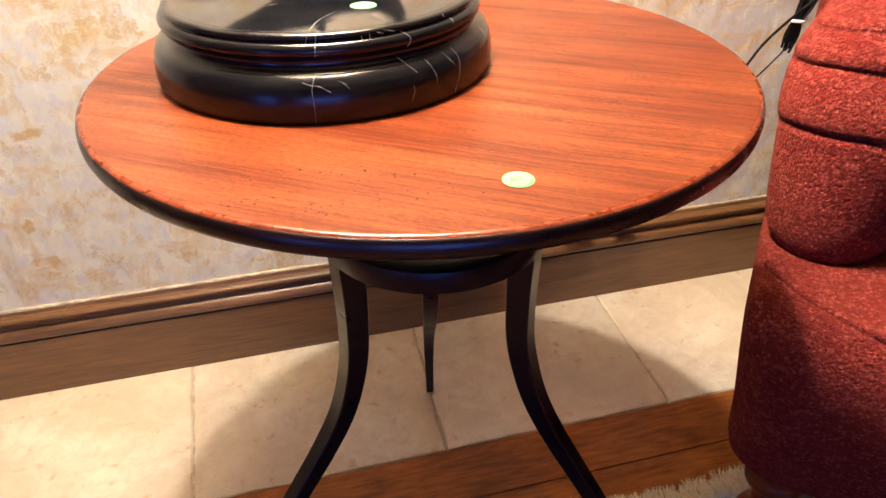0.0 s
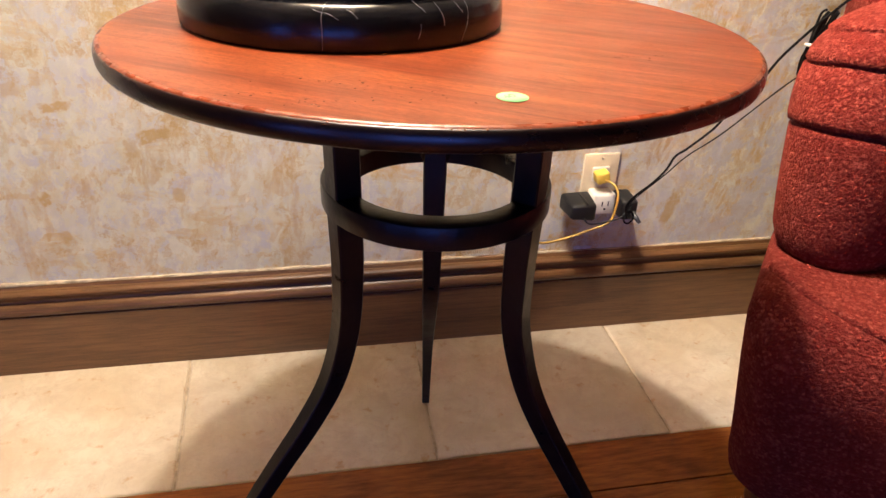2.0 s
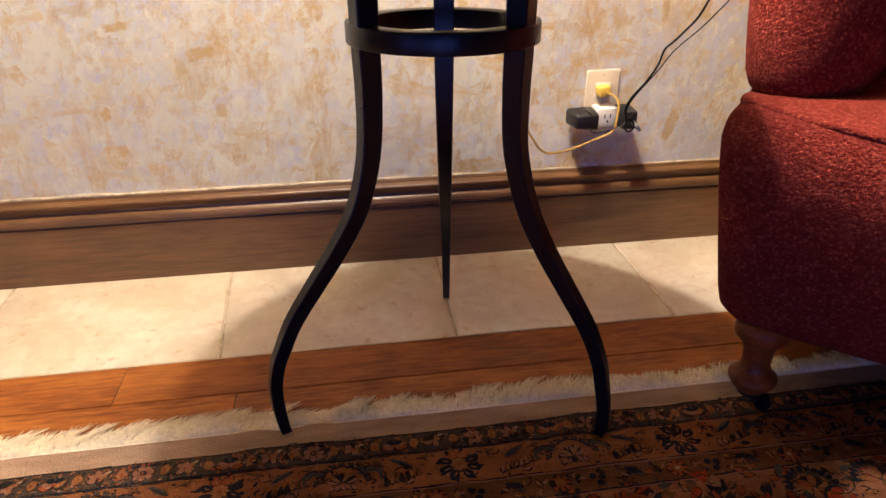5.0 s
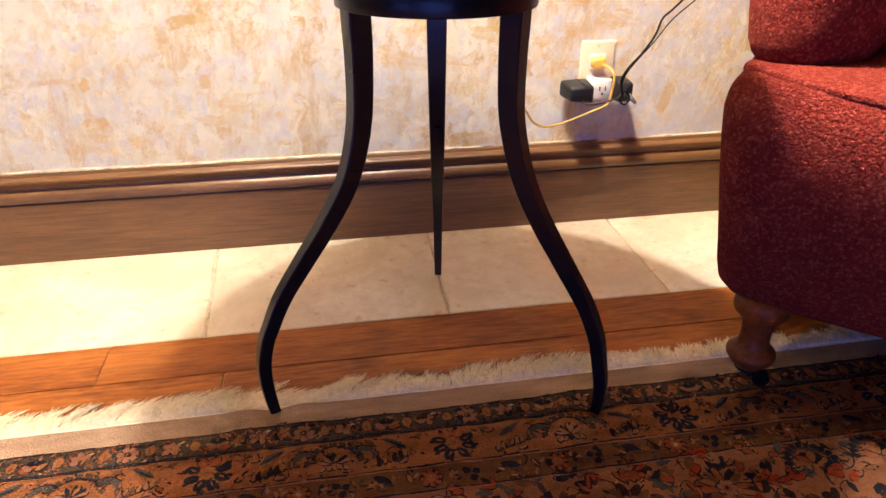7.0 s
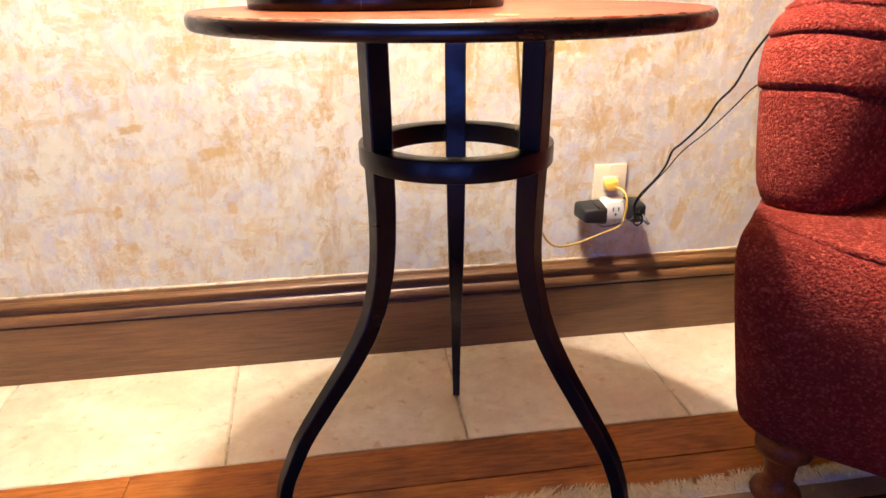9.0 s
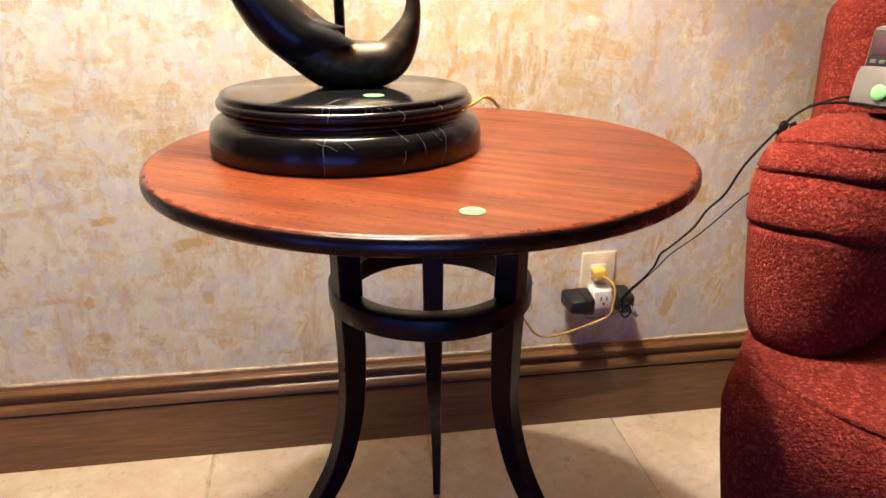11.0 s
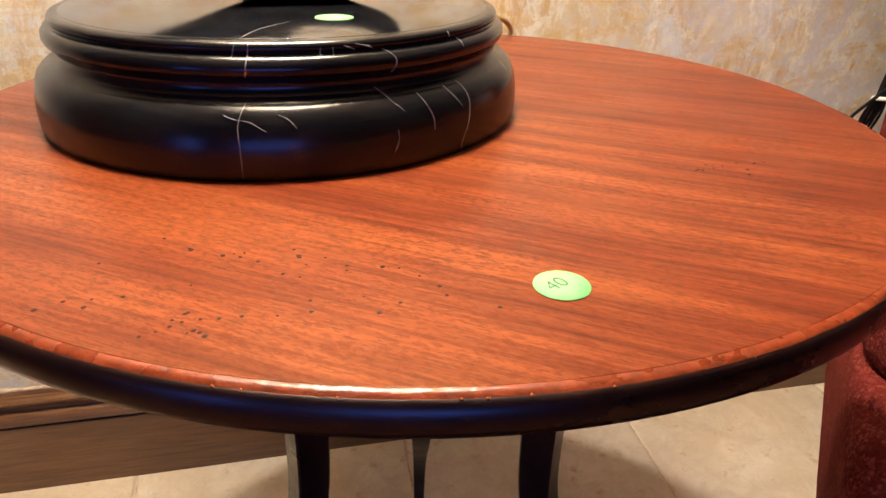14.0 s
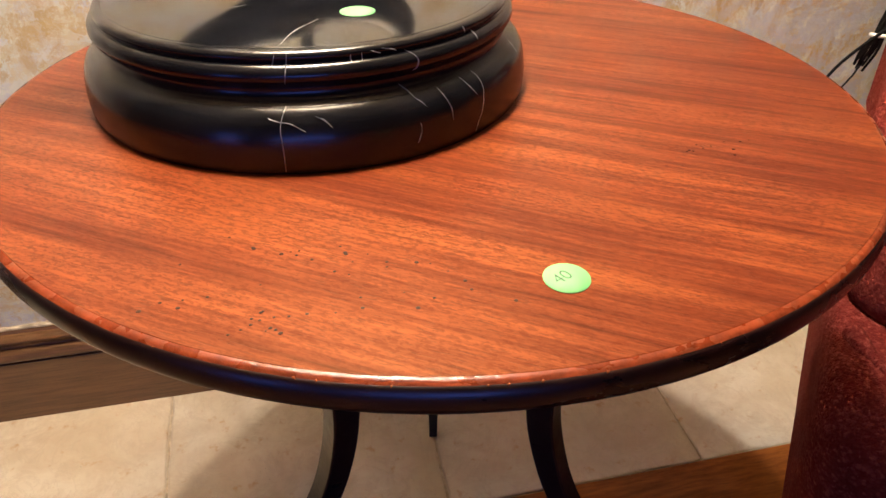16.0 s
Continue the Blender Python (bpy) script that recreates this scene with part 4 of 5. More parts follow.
def adapters():
    w = holder("plug_adapter", (0.363, 0.42, 0.30), "white three-way plug adapter in the outlet", "adapter")
    body = under(w, part("body", box_bm(0.341, 0.386, 0.404, 0.4400, 0.283, 0.325, 0.004), M["white"]))[0]
    for x in (0.359, 0.371):
        onto(body, part("slot", box_bm(x - 0.001, x + 0.001, 0.4032, 0.4045, 0.302, 0.311, 0), M["black"]))
    verts, faces = tube([(0.365, 0.4045, 0.2955), (0.365, 0.4030, 0.2955)], 0.0022, 10)
    onto(body, mesh_from("ground_hole", verts, faces, M["black"]))
    a = holder("power_adapter", (0.306, 0.40, 0.30), "black plug-in power adapter", "adapter", "black power adapters")
    bm = tapered_case(0.283, 0.341, 0.374, 0.434, 0.282, 0.323, 0.84)
    for v in bm.verts:
        # the outer end is cut off at a slant
        t = max(0.0, (0.312 - v.co.x) / 0.036)
        v.co.z += 0.008 * t * (1 if v.co.z < 0.307 else -0.35)
    case = under(a, part("case", bm, M["black"]))[0]
    onto(case, part("ridge", box_bm(0.316, 0.320, 0.3765, 0.43, 0.2865, 0.3228, 0.0015), M["black"]))
    b = holder("power_adapter", (0.404, 0.40, 0.30), "black plug-in power adapter with its cord", "adapter", "black power adapters")
    second = under(b, part("case", tapered_case(0.385, 0.421, 0.374, 0.430, 0.281, 0.326, 0.86), M["black"]))[0]
    verts, faces = tube([(0.408, 0.374, 0.300), (0.413, 0.364, 0.293), (0.418, 0.357, 0.286)], [0.0052, 0.0044, 0.003], 10)
    onto(second, mesh_from("strain_relief", verts, faces, M["silver"], label="grey ribbed strain relief"))
    verts, faces = tube(spline([(0.312, 0.372, 0.292), (0.322, 0.364, 0.286), (0.350, 0.362, 0.289), (0.380, 0.362, 0.298), (0.392, 0.368, 0.308)], 6), 0.0015, 6)
    under(a, mesh_from("thin_lead", verts, faces, M["black"]))


def black_cord():
    cord = holder("phone_cord", (0.45, 0.40, 0.30), "black phone cord tied in a bundle, running over the chair arm", "cord")
    main = [(0.398, 0.366, 0.312), (0.388, 0.352, 0.300), (0.376, 0.338, 0.318), (0.364, 0.318, 0.345), (0.3665, 0.299, 0.372), (0.378, 0.278, 0.401), (0.387, 0.255, 0.436), (0.3870, 0.236, 0.468), (0.399, 0.226, 0.485), (0.424, 0.208, 0.523),
            (0.434, 0.191, 0.559), (0.452, 0.178, 0.588), (0.462, 0.156, 0.638), (0.470, 0.122, 0.684), (0.470, 0.088, 0.716),
            (0.477, 0.075, 0.733), (0.496, 0.069, 0.7445), (0.520, 0.064, 0.7480), (0.546, 0.053, 0.7480), (0.566, 0.030, 0.7460), (0.590, 0.030, 0.7440)]
    verts, faces = tube(spline(main, 6), 0.0019, 8)
    under(cord, mesh_from("cord_run", verts, faces, M["cord"]))
    curl = [(0.404, 0.370, 0.316), (0.390, 0.362, 0.306), (0.386, 0.360, 0.292), (0.396, 0.362, 0.284), (0.408, 0.366, 0.292), (0.402, 0.364, 0.306), (0.388, 0.358, 0.314)]
    verts, faces = tube(spline(curl, 6), 0.0018, 7)
    under(cord, mesh_from("cord_loop", verts, faces, M["cord"]))
    # second strand, over the arm to the cradle
    verts, faces = tube(spline([(0.494, 0.078, 0.7415), (0.516, 0.078, 0.7470), (0.545, 0.096, 0.7475), (0.580, 0.122, 0.7460), (0.612, 0.130, 0.7430)], 6), 0.0016, 7)
    under(cord, mesh_from("cord_strand", verts, faces, M["cord"]))
    verts, faces = tube(spline([(0.586, 0.256, 0.590), (0.540, 0.214, 0.594), (0.486, 0.181, 0.581), (0.470, 0.193, 0.555), (0.440, 0.214, 0.509), (0.407, 0.237, 0.467), (0.392, 0.261, 0.427), (0.371, 0.292, 0.378), (0.368, 0.320, 0.344), (0.384, 0.350, 0.306)], 6), 0.0012, 6)
    under(cord, mesh_from("cord_strand", verts, faces, M["cord"]))
    # folded bundle with its white tie
    lat, dep = Vector((0.8, -0.6, 0)), Vector((-0.6, -0.8, 0))
    low, mid, top = Vector((0.586, 0.256, 0.590)), Vector((0.550, 0.206, 0.648)), Vector((0.546, 0.187, 0.690))
    for k in range(7):
        o = (k - 3) / 3
        q = 0.003 * math.sin(k * 2.3)
        p = [low + lat * o * 0.006 + Vector((0, 0, 0.008 * math.sin(k * 1.9))), (low + mid) / 2 + lat * (o * 0.0085) + dep * q, mid + lat * o * 0.0055 + dep * q * 0.5,
             (mid + top) / 2 + lat * (o * 0.0085) + dep * q, top + lat * (o * 0.010) + Vector((0, 0, 0.004 * math.cos(k * 2.1))), top + lat * (o * 0.008 + 0.004) + Vector((0, 0, 0.0075 + 0.003 * math.cos(k * 1.3)))]
        verts, faces = tube(spline(p, 5), 0.0018, 6)
        under(cord, mesh_from("cord_fold", verts, faces, M["cord"]))
    verts, faces = tube([mid - lat * 0.011 + dep * 0.003, mid - lat * 0.004 + dep * 0.0055, mid + lat * 0.004 + dep * 0.0055, mid + lat * 0.0095 + dep * 0.003], 0.0024, 10)
    under(cord, mesh_from("tie", verts, faces, M["white"], label="white twist tie"))


# ---------------------------------------------------------------- the armchair
CU, CN = Vector((0.834, -0.552, 0)), Vector((-0.552, -0.834, 0))


def chair_place(s, d, z):
    return CU * s + CN * d + Vector((0, 0, z))


def rounded_plan(s0, s1, d0, d1, radius, taper=0.0, skew=0.0, bow=0.0, n=12, straight=14):
    """Outline of a rounded rectangle in chair coordinates; towards the back it narrows by taper and shifts by skew."""
    pts = []
    r = min(radius, (s1 - s0) / 2 - 0.001, (d1 - d0) / 2 - 0.001)
    corners = (((s1 - r), (d1 - r), 0), ((s0 + r), (d1 - r), 90), ((s0 + r), (d0 + r), 180), ((s1 - r), (d0 + r), 270))
    for q, (cs, cd, a0) in enumerate(corners):
        for i in range(n + 1):
            a = radians(a0 + 90 * i / n)
            pts.append((cs + r * math.cos(a), cd + r * math.sin(a)))
        ns, nd, na = corners[(q + 1) % 4]
        e = (ns + r * math.cos(radians(na)), nd + r * math.sin(radians(na)))
        b = pts[-1]
        for i in range(1, straight):
            t = i / straight
            pts.append((b[0] + (e[0] - b[0]) * t, b[1] + (e[1] - b[1]) * t))
    mid, half = (s0 + s1) / 2, (s1 - s0) / 2
    out = []
    for s, d in pts:
        back = max(0.0, (d1 - d) / (d1 - d0))
        u = min(1.0, abs(s - mid) / half)
        front = max(0.0, 1 - 2 * back)
        out.append((s - taper * back * (s - mid) / half + skew * back, d + bow * front * (1 - u * u) ** 2))
    return out


def padded(levels, seed, amount=0.004, sag=0.0, skew=0.0, bow=0.0):
    """Rings for a padded volume. Each level: z, s0, s1, d0, d1, corner radius, taper."""
    rings = []
    for z, s0, s1, d0, d1, r, taper in levels:
        ring = []
        for s, d in rounded_plan(s0, s1, d0, d1, r, taper, skew, bow):
            p = chair_place(s, d, z)
            w = noise.noise(p * 6 + Vector((seed, 0, 0))) * amount + noise.noise(p * 17 + Vector((0, seed, 0))) * amount * 0.35
            high = min(1.0, max(0.0, (z - 0.54) / 0.07)) if sag else 0.0
            droop = high * (sag * noise.noise(Vector((s * 9 + seed, d * 7, z * 5))) + (0.009 - 0.04 * (min(max(s, 0.305), 0.450) - 0.345) if s < 0.6 else 0.0) - 0.055 * max(0.0, -d - 0.16) / 0.45)
            ring.append(p + (CN * 0.7 - CU * 0.7) * w + Vector((0, 0, w * 0.6 + droop)))
        rings.append(ring)
    return rings


def armchair():
    chair = holder("armchair", chair_place(0.7, -0.3, 0.0085), "red boucle armchair with pleated arms and turned feet on rug", "chair")
    # seat base
    S0, S1, D0, D1 = 0.3354, 1.085, -0.66, 0.0055
    lv = []
    for z, f, i, r in ((0.136, 0.128, 0.080, 0.08), (0.140, 0.100, 0.054, 0.09), (0.150, 0.076, 0.034, 0.10), (0.168, 0.056, 0.021, 0.11), (0.195, 0.044, 0.013, 0.115), (0.23, 0.028, 0.008, 0.115), (0.28, 0.014, 0.001, 0.115), (0.33, 0.005, -0.006, 0.115),
                       (0.37, 0.002, -0.010, 0.115), (0.400, 0.003, -0.0115, 0.115), (0.422, 0.009, -0.010, 0.112), (0.438, 0.018, -0.0055, 0.110), (0.4460, 0.0235, -0.0020, 0.108), (0.4480, 0.0250, -0.0005, 0.105), (0.4495, 0.0262, 0.0005, 0.105),
                       (0.4530, 0.0290, 0.0030, 0.105), (0.458, 0.0345, 0.0085, 0.10), (0.462, 0.045, 0.022, 0.095), (0.465, 0.07, 0.05, 0.09), (0.467, 0.12, 0.10, 0.08), (0.468, 0.2, 0.18, 0.06)):
        swell = float(np.interp(z, (0.14, 0.21, 0.28, 0.34, 0.40, 0.45), (-0.0133, -0.0080, -0.0065, -0.0080, -0.0115, -0.0180)))
        lv.append((z, S0 + i + swell, S1 - i - swell, D0 + max(i, 0), D1 - f, r * 0.65, 0.0816))
    verts, faces = loft(padded(lv, 1.0, 0.004, bow=0.04))
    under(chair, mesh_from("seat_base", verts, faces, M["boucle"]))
    # dark block added under the seat, set back, to keep light off the floor
    lv = [(z, S0 + i, S1 - i, D0 + i, D1 - i - 0.22, 0.05, 0.0816) for z, i in ((0.098, 0.075), (0.102, 0.070), (0.138, 0.066), (0.146, 0.070))]
    verts, faces = loft(padded(lv, 2.0, 0.001, bow=0.04))
    under(chair, mesh_from("seat_frame", verts, faces, M["underside"], label="added dark block that deepens the shade under the seat"))
    # the seat cover folds over the front panel along a slanting seam, thick where it meets the arm
    seam = [(0.3545, -0.0820, 0.4600), (0.3500, -0.0945, 0.4612), (0.3448, -0.1115, 0.4632), (0.3434, -0.1243, 0.4638), (0.3439, -0.1477, 0.4640), (0.3508, -0.1767, 0.4636), (0.3652, -0.2089, 0.4616), (0.3860, -0.2389, 0.4592),
            (0.4073, -0.2625, 0.4558), (0.4330, -0.2850, 0.4515), (0.4650, -0.3090, 0.4480), (0.5100, -0.3400, 0.4465), (0.5700, -0.3800, 0.4455)]
    fine = spline(seam, 8)
    thick = [float(np.interp(i, (0, 5, 14, 26, 60, len(fine)), (0.004, 0.0105, 0.0095, 0.0062, 0.0048, 0.0045))) + 0.0006 * noise.noise(Vector((i * 0.7, 0.2, 0))) for i in range(len(fine))]
    verts, faces = tube([(x, y, z - 0.0015) for x, y, z in fine], thick, 12)
    under(chair, mesh_from("seat_seam", verts, faces, M["boucle"], label="rolled seam along the front edge of the seat"))
    # arms: a broad roll whose cover is laid in overlapping folds
    for flip in (False, True):
        a0, a1 = (0.297, 0.497) if not flip else (0.917, 1.117)
        lv = []
        rows = [(0.452, 0.040, 0.046), (0.456, 0.028, 0.038), (0.466, 0.013, 0.028), (0.485, 0.005, 0.019), (0.515, 0.001, 0.0135), (0.55, 0.0, 0.0085), (0.585, 0.001, 0.003), (0.602, 0.002, 0.001), (0.6090, 0.0035, 0.001),
                (0.6112, 0.0080, 0.0050), (0.6125, 0.0075, 0.0045), (0.6148, 0.0025, -0.0020), (0.622, 0.0020, -0.0035), (0.640, 0.006, -0.0035), (0.660, 0.015, -0.0020), (0.6735, 0.0235, 0.0010),
                (0.6760, 0.0285, 0.0050), (0.6773, 0.0280, 0.0045), (0.6795, 0.0240, 0.0015), (0.688, 0.030, 0.005), (0.697, 0.039, 0.0115), (0.7040, 0.0480, 0.0185), (0.7060, 0.0505, 0.0212),
                (0.7073, 0.0502, 0.0208), (0.7090, 0.0500, 0.0205), (0.715, 0.059, 0.029), (0.721, 0.072, 0.040), (0.727, 0.090, 0.054), (0.7315, 0.112, 0.070), (0.735, 0.140, 0.086)]
        for z, front, side in rows:
            lift = max(0, (z - 0.6) / 0.1)
            rise = 0.012 * min(1.0, max(0.0, (z - 0.655) / 0.06))
            lv.append((z + 0.0014 * lift + rise, a0 + side - 0.0033 * lift, a1 - side + 0.0033 * lift, -0.61, -0.1275 - front, max(0.012, 0.092 - max(side, 0) * 0.8), 0.0))
        verts, faces = loft(padded(lv, 5.0 if flip else 3.0, 0.005, 0.011, -0.1026 if flip else 0.1026, 0.012))
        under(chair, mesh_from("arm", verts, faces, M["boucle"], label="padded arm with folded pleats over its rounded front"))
    # seat cushion and back
    lv = []
    for z, i in ((0.455, 0.03), (0.458, 0.014), (0.463, 0.008), (0.468, 0.010), (0.473, 0.02), (0.477, 0.05), (0.479, 0.12)):
        lv.append((z, 0.512 + i, 0.902 - i, -0.50 + i, -0.13 - i, 0.05, 0.0))
    verts, faces = loft(padded(lv, 7.0))
    under(chair, mesh_from("seat_cushion", verts, faces, M["boucle"]))
    lv = []
    for z, i, j, lean in ((0.46, 0.020, 0.020, 0.0), (0.50, 0.009, 0.003, -0.002), (0.60, 0.007, 0.0, -0.008), (0.72, 0.006, 0.0, -0.018), (0.80, 0.002, 0.001, -0.025), (0.850, 0.001, 0.003, -0.029), (0.868, 0.006, 0.006, -0.031),
                          (0.885, 0.018, 0.010, -0.033), (0.902, 0.036, 0.016, -0.034), (0.920, 0.060, 0.024, -0.036), (0.935, 0.090, 0.034, -0.037), (0.946, 0.130, 0.048, -0.038), (0.953, 0.190, 0.075, -0.039)):
        lv.append((z, 0.388 + i, 1.026 - i, -0.70 + j + lean, -0.47 - j + lean, 0.055 if i < 0.05 else 0.03, 0.0))
    verts, faces = loft(padded(lv, 9.0))
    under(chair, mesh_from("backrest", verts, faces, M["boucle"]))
    # turned feet
    prof = [(0.0005, 0.0180), (0.0150, 0.0182), (0.0185, 0.0200), (0.0290, 0.0310), (0.0345, 0.0395), (0.0355, 0.0440), (0.0338, 0.0490), (0.0275, 0.0545), (0.0225, 0.0610), (0.0205, 0.0700), (0.0210, 0.0850), (0.0235, 0.0980),
            (0.0262, 0.1050), (0.0270, 0.1080), (0.0330, 0.1110), (0.0385, 0.1165), (0.0400, 0.1240), (0.0390, 0.1320), (0.0360, 0.1420), (0.0005, 0.1440)]
    for s, d in ((0.4205, -0.0805), (0.982, -0.0805), (0.50, -0.58), (0.91, -0.58)):
        p = chair_place(s, d, 0)
        verts, faces = lathe([(r * 0.975, z + 0.0195) for r, z in prof], (p.x, p.y), 40)
        foot = under(chair, mesh_from("foot", verts, faces, M["foot"], label="turned varnished wooden foot"))[0]
        # caster: a thin plate, a fork and a small dark wheel trailing behind the pin
        verts, faces = lathe([(0.0005, 0.0345), (0.0165, 0.0345), (0.0180, 0.0358), (0.0165, 0.0375), (0.0005, 0.0375)], (p.x, p.y), 24)
        caster = under(chair, mesh_from("caster", verts, faces, M["iron"], label="small dark metal caster"))[0]
        trail = p + Vector((0.019, -0.010, 0.0))
        verts, faces = tube([(p.x, p.y, 0.0350), (p.x + 0.004, p.y - 0.002, 0.030), (trail.x, trail.y, 0.0225)], [0.0095, 0.0090, 0.0060], 10)
        onto(caster, mesh_from("fork", verts, faces, M["iron"]))
        axle = Vector((0.45, 0.89, 0)) * 0.0075
        hub = trail + Vector((0, 0, 0.0205))
        verts, faces = tube([hub - axle, hub - axle * 0.75, hub + axle * 0.75, hub + axle], [0.0095, 0.0118, 0.0118, 0.0095], 24)
        onto(caster, sharpen(mesh_from("wheel", verts, faces, M["underside"]), 40))


def cordless_phone():
    p = Vector((0.636, 0.073, 0.737))
    ph = holder("cordless_phone", p, "silver cordless phone in its cradle on the chair arm", "phone")
    turn = Matrix.Translation(p) @ Matrix.Rotation(radians(-72), 4, "Z") @ Matrix.Scale(0.98, 4)

    def placed(bm, m):
        bmesh.ops.transform(bm, matrix=turn @ m, verts=bm.verts)
        return bm
    # cradle: a sloping shell with a raised back
    prof = [(-0.050, 0.0), (-0.054, 0.005), (-0.046, 0.050), (-0.041, 0.057), (-0.034, 0.054), (-0.024, 0.036), (-0.010, 0.030), (0.012, 0.034), (0.026, 0.050), (0.036, 0.054), (0.044, 0.046), (0.050, 0.015), (0.052, 0.0)]
    rings = []
    for x, k in ((-0.052, 0.86), (-0.048, 0.97), (-0.03, 1), (0.03, 1), (0.048, 0.97), (0.052, 0.86)):
        rings.append([(x, y * k, z * k) for y, z in prof])
    v, f = loft(rings)
    ob = mesh_from("cradle", [turn @ Vector(q) for q in v], f, M["silver"], label="brushed silver plastic cradle")
    under(ph, sharpen(ob, 40))
    onto(ob, part("charging_well", placed(box_bm(-0.036, 0.030, -0.024, 0.016, 0.016, 0.044, 0.006), Matrix.Rotation(radians(8), 4, "X")), M["black"]))
    tilt = Matrix.Translation((-0.026, -0.012, 0.082)) @ Matrix.Rotation(radians(-7), 4, "X")
    handset = part("handset", placed(box_bm(-0.028, 0.028, -0.014, 0.014, -0.052, 0.028, 0.009, 3), tilt), M["silver"])
    under(ph, handset)
    onto(handset, part("faceplate", placed(box_bm(-0.023, 0.023, -0.0152, -0.0130, -0.046, 0.021, 0.0008), tilt), M["black"], label="glossy black front"))
    onto(handset, part("screen", placed(box_bm(-0.018, 0.018, -0.0160, -0.0145, -0.014, 0.016, 0.0006), tilt), M["screen"]))
    for r in range(2):
        for c in range(3):
            onto(handset, part("key", placed(box_bm(-0.017 + c * 0.0125, -0.009 + c * 0.0125, -0.0160, -0.0145, -0.024 - r * 0.010, -0.019 - r * 0.010, 0.0006), tilt), M["silver"]))


# ---------------------------------------------------------------- the rug
RX0, RX1, RY0 = -1.75, 1.75, -2.6


class Pieces:
    """Flat tufted shapes gathered into one mesh a colour."""

    def __init__(self):
        self.verts, self.faces = {}, {}
        self.rng = random.Random(77)

    def add(self, color, outline, z, thick=0.0006):
        v, f = self.verts.setdefault(color, []), self.faces.setdefault(color, [])
        n, b = len(outline), len(v)
        # the outline follows the knots
        outline = [(round((x + self.rng.uniform(-0.0009, 0.0009)) / 0.0013) * 0.0013, round((y + self.rng.uniform(-0.0009, 0.0009)) / 0.0013) * 0.0013) for x, y in outline]
        z += self.rng.uniform(0.0, 0.0005)
        v += [(x, y, z + rug_wave(x, y)) for x, y in outline] + [(x, y, z - thick + rug_wave(x, y)) for x, y in outline]
        f.append(tuple(range(b, b + n)))
        for i in range(n):
            k = (i + 1) % n
            f.append((b + i, b + n + i, b + n + k, b + k))

    def petal(self, color, cx, cy, ang, length, width, z, start=0.0, outline=True):
        if outline and color in ("rose", "amber", "cream", "scarlet", "rust") and width > 0.0042:
            self.petal("ground", cx, cy, ang, length + 0.0020, width + 0.0022, z - 0.0002, start - 0.0010, False)
        a = radians(ang)
        ux, uy = math.cos(a), math.sin(a)
        out = []
        for t, w in ((0.0, 0.25), (0.25, 0.8), (0.55, 1.0), (0.85, 0.7), (1.0, 0.0), (0.85, -0.7), (0.55, -1.0), (0.25, -0.8), (0.0, -0.25)):
            l, q = start + t * length, w * width / 2
            out.append((cx + ux * l - uy * q, cy + uy * l + ux * q))
        self.add(color, out, z)

    def disc(self, color, cx, cy, r, z, n=10, squash=1.0):
        self.add(color, [(cx + r * math.cos(2 * math.pi * i / n), cy + r * squash * math.sin(2 * math.pi * i / n)) for i in range(n)], z)

    def arc(self, color, cx, cy, r, a0, a1, width, z, n=10, squash=1.0):
        outer, inner = [], []
        for i in range(n + 1):
            t = i / n
            a = radians(a0 + (a1 - a0) * t)
            w = width * (0.35 + 0.65 * math.sin(math.pi * min(1, t * 1.1 + 0.05)))
            outer.append((cx + (r + w / 2) * math.cos(a), cy + (r + w / 2) * squash * math.sin(a)))
            inner.append((cx + (r - w / 2) * math.cos(a), cy + (r - w / 2) * squash * math.sin(a)))
        for i in range(n):
            self.add(color, [outer[i], outer[i + 1], inner[i + 1], inner[i]] if a1 < a0 else [inner[i], outer[i], outer[i + 1], inner[i + 1]], z)


def ground_strip(name, y0, y1, material, parent, z=0.0080, label=""):
    """A gently uneven strip of pile across the rug."""
    nx, ny = 440, max(4, int((y1 - y0) / 0.008))
    verts, faces = [], []
    for j in range(ny + 1):
        for i in range(nx + 1):
            x, y = RX0 + (RX1 - RX0) * i / nx, y0 + (y1 - y0) * j / ny
            verts.append((x, y, z + rug_wave(x, y)))
    for j in range(ny):
        for i in range(nx):
            a = j * (nx + 1) + i
            faces.append((a, a + 1, a + nx + 2, a + nx + 1))
    return mesh_from(name, verts, faces, material, parent, label)


def rug_wave(x, y):
    """Height of the pile: slow waves, and the dents under the table's feet."""
    h = 0.0012 * noise.noise(Vector((x * 3.1, y * 4.3, 0.4)))
    for fx, fy, deep in ((0.154, -0.186, 0.0042), (-0.296, -0.108, 0.0030)):
        r = math.hypot(x - fx, y - fy)
        if r < 0.14:
            h += -deep * math.exp(-(r / 0.016) ** 2) + 0.0030 * math.exp(-((r - 0.045) / 0.022) ** 2)
    return h


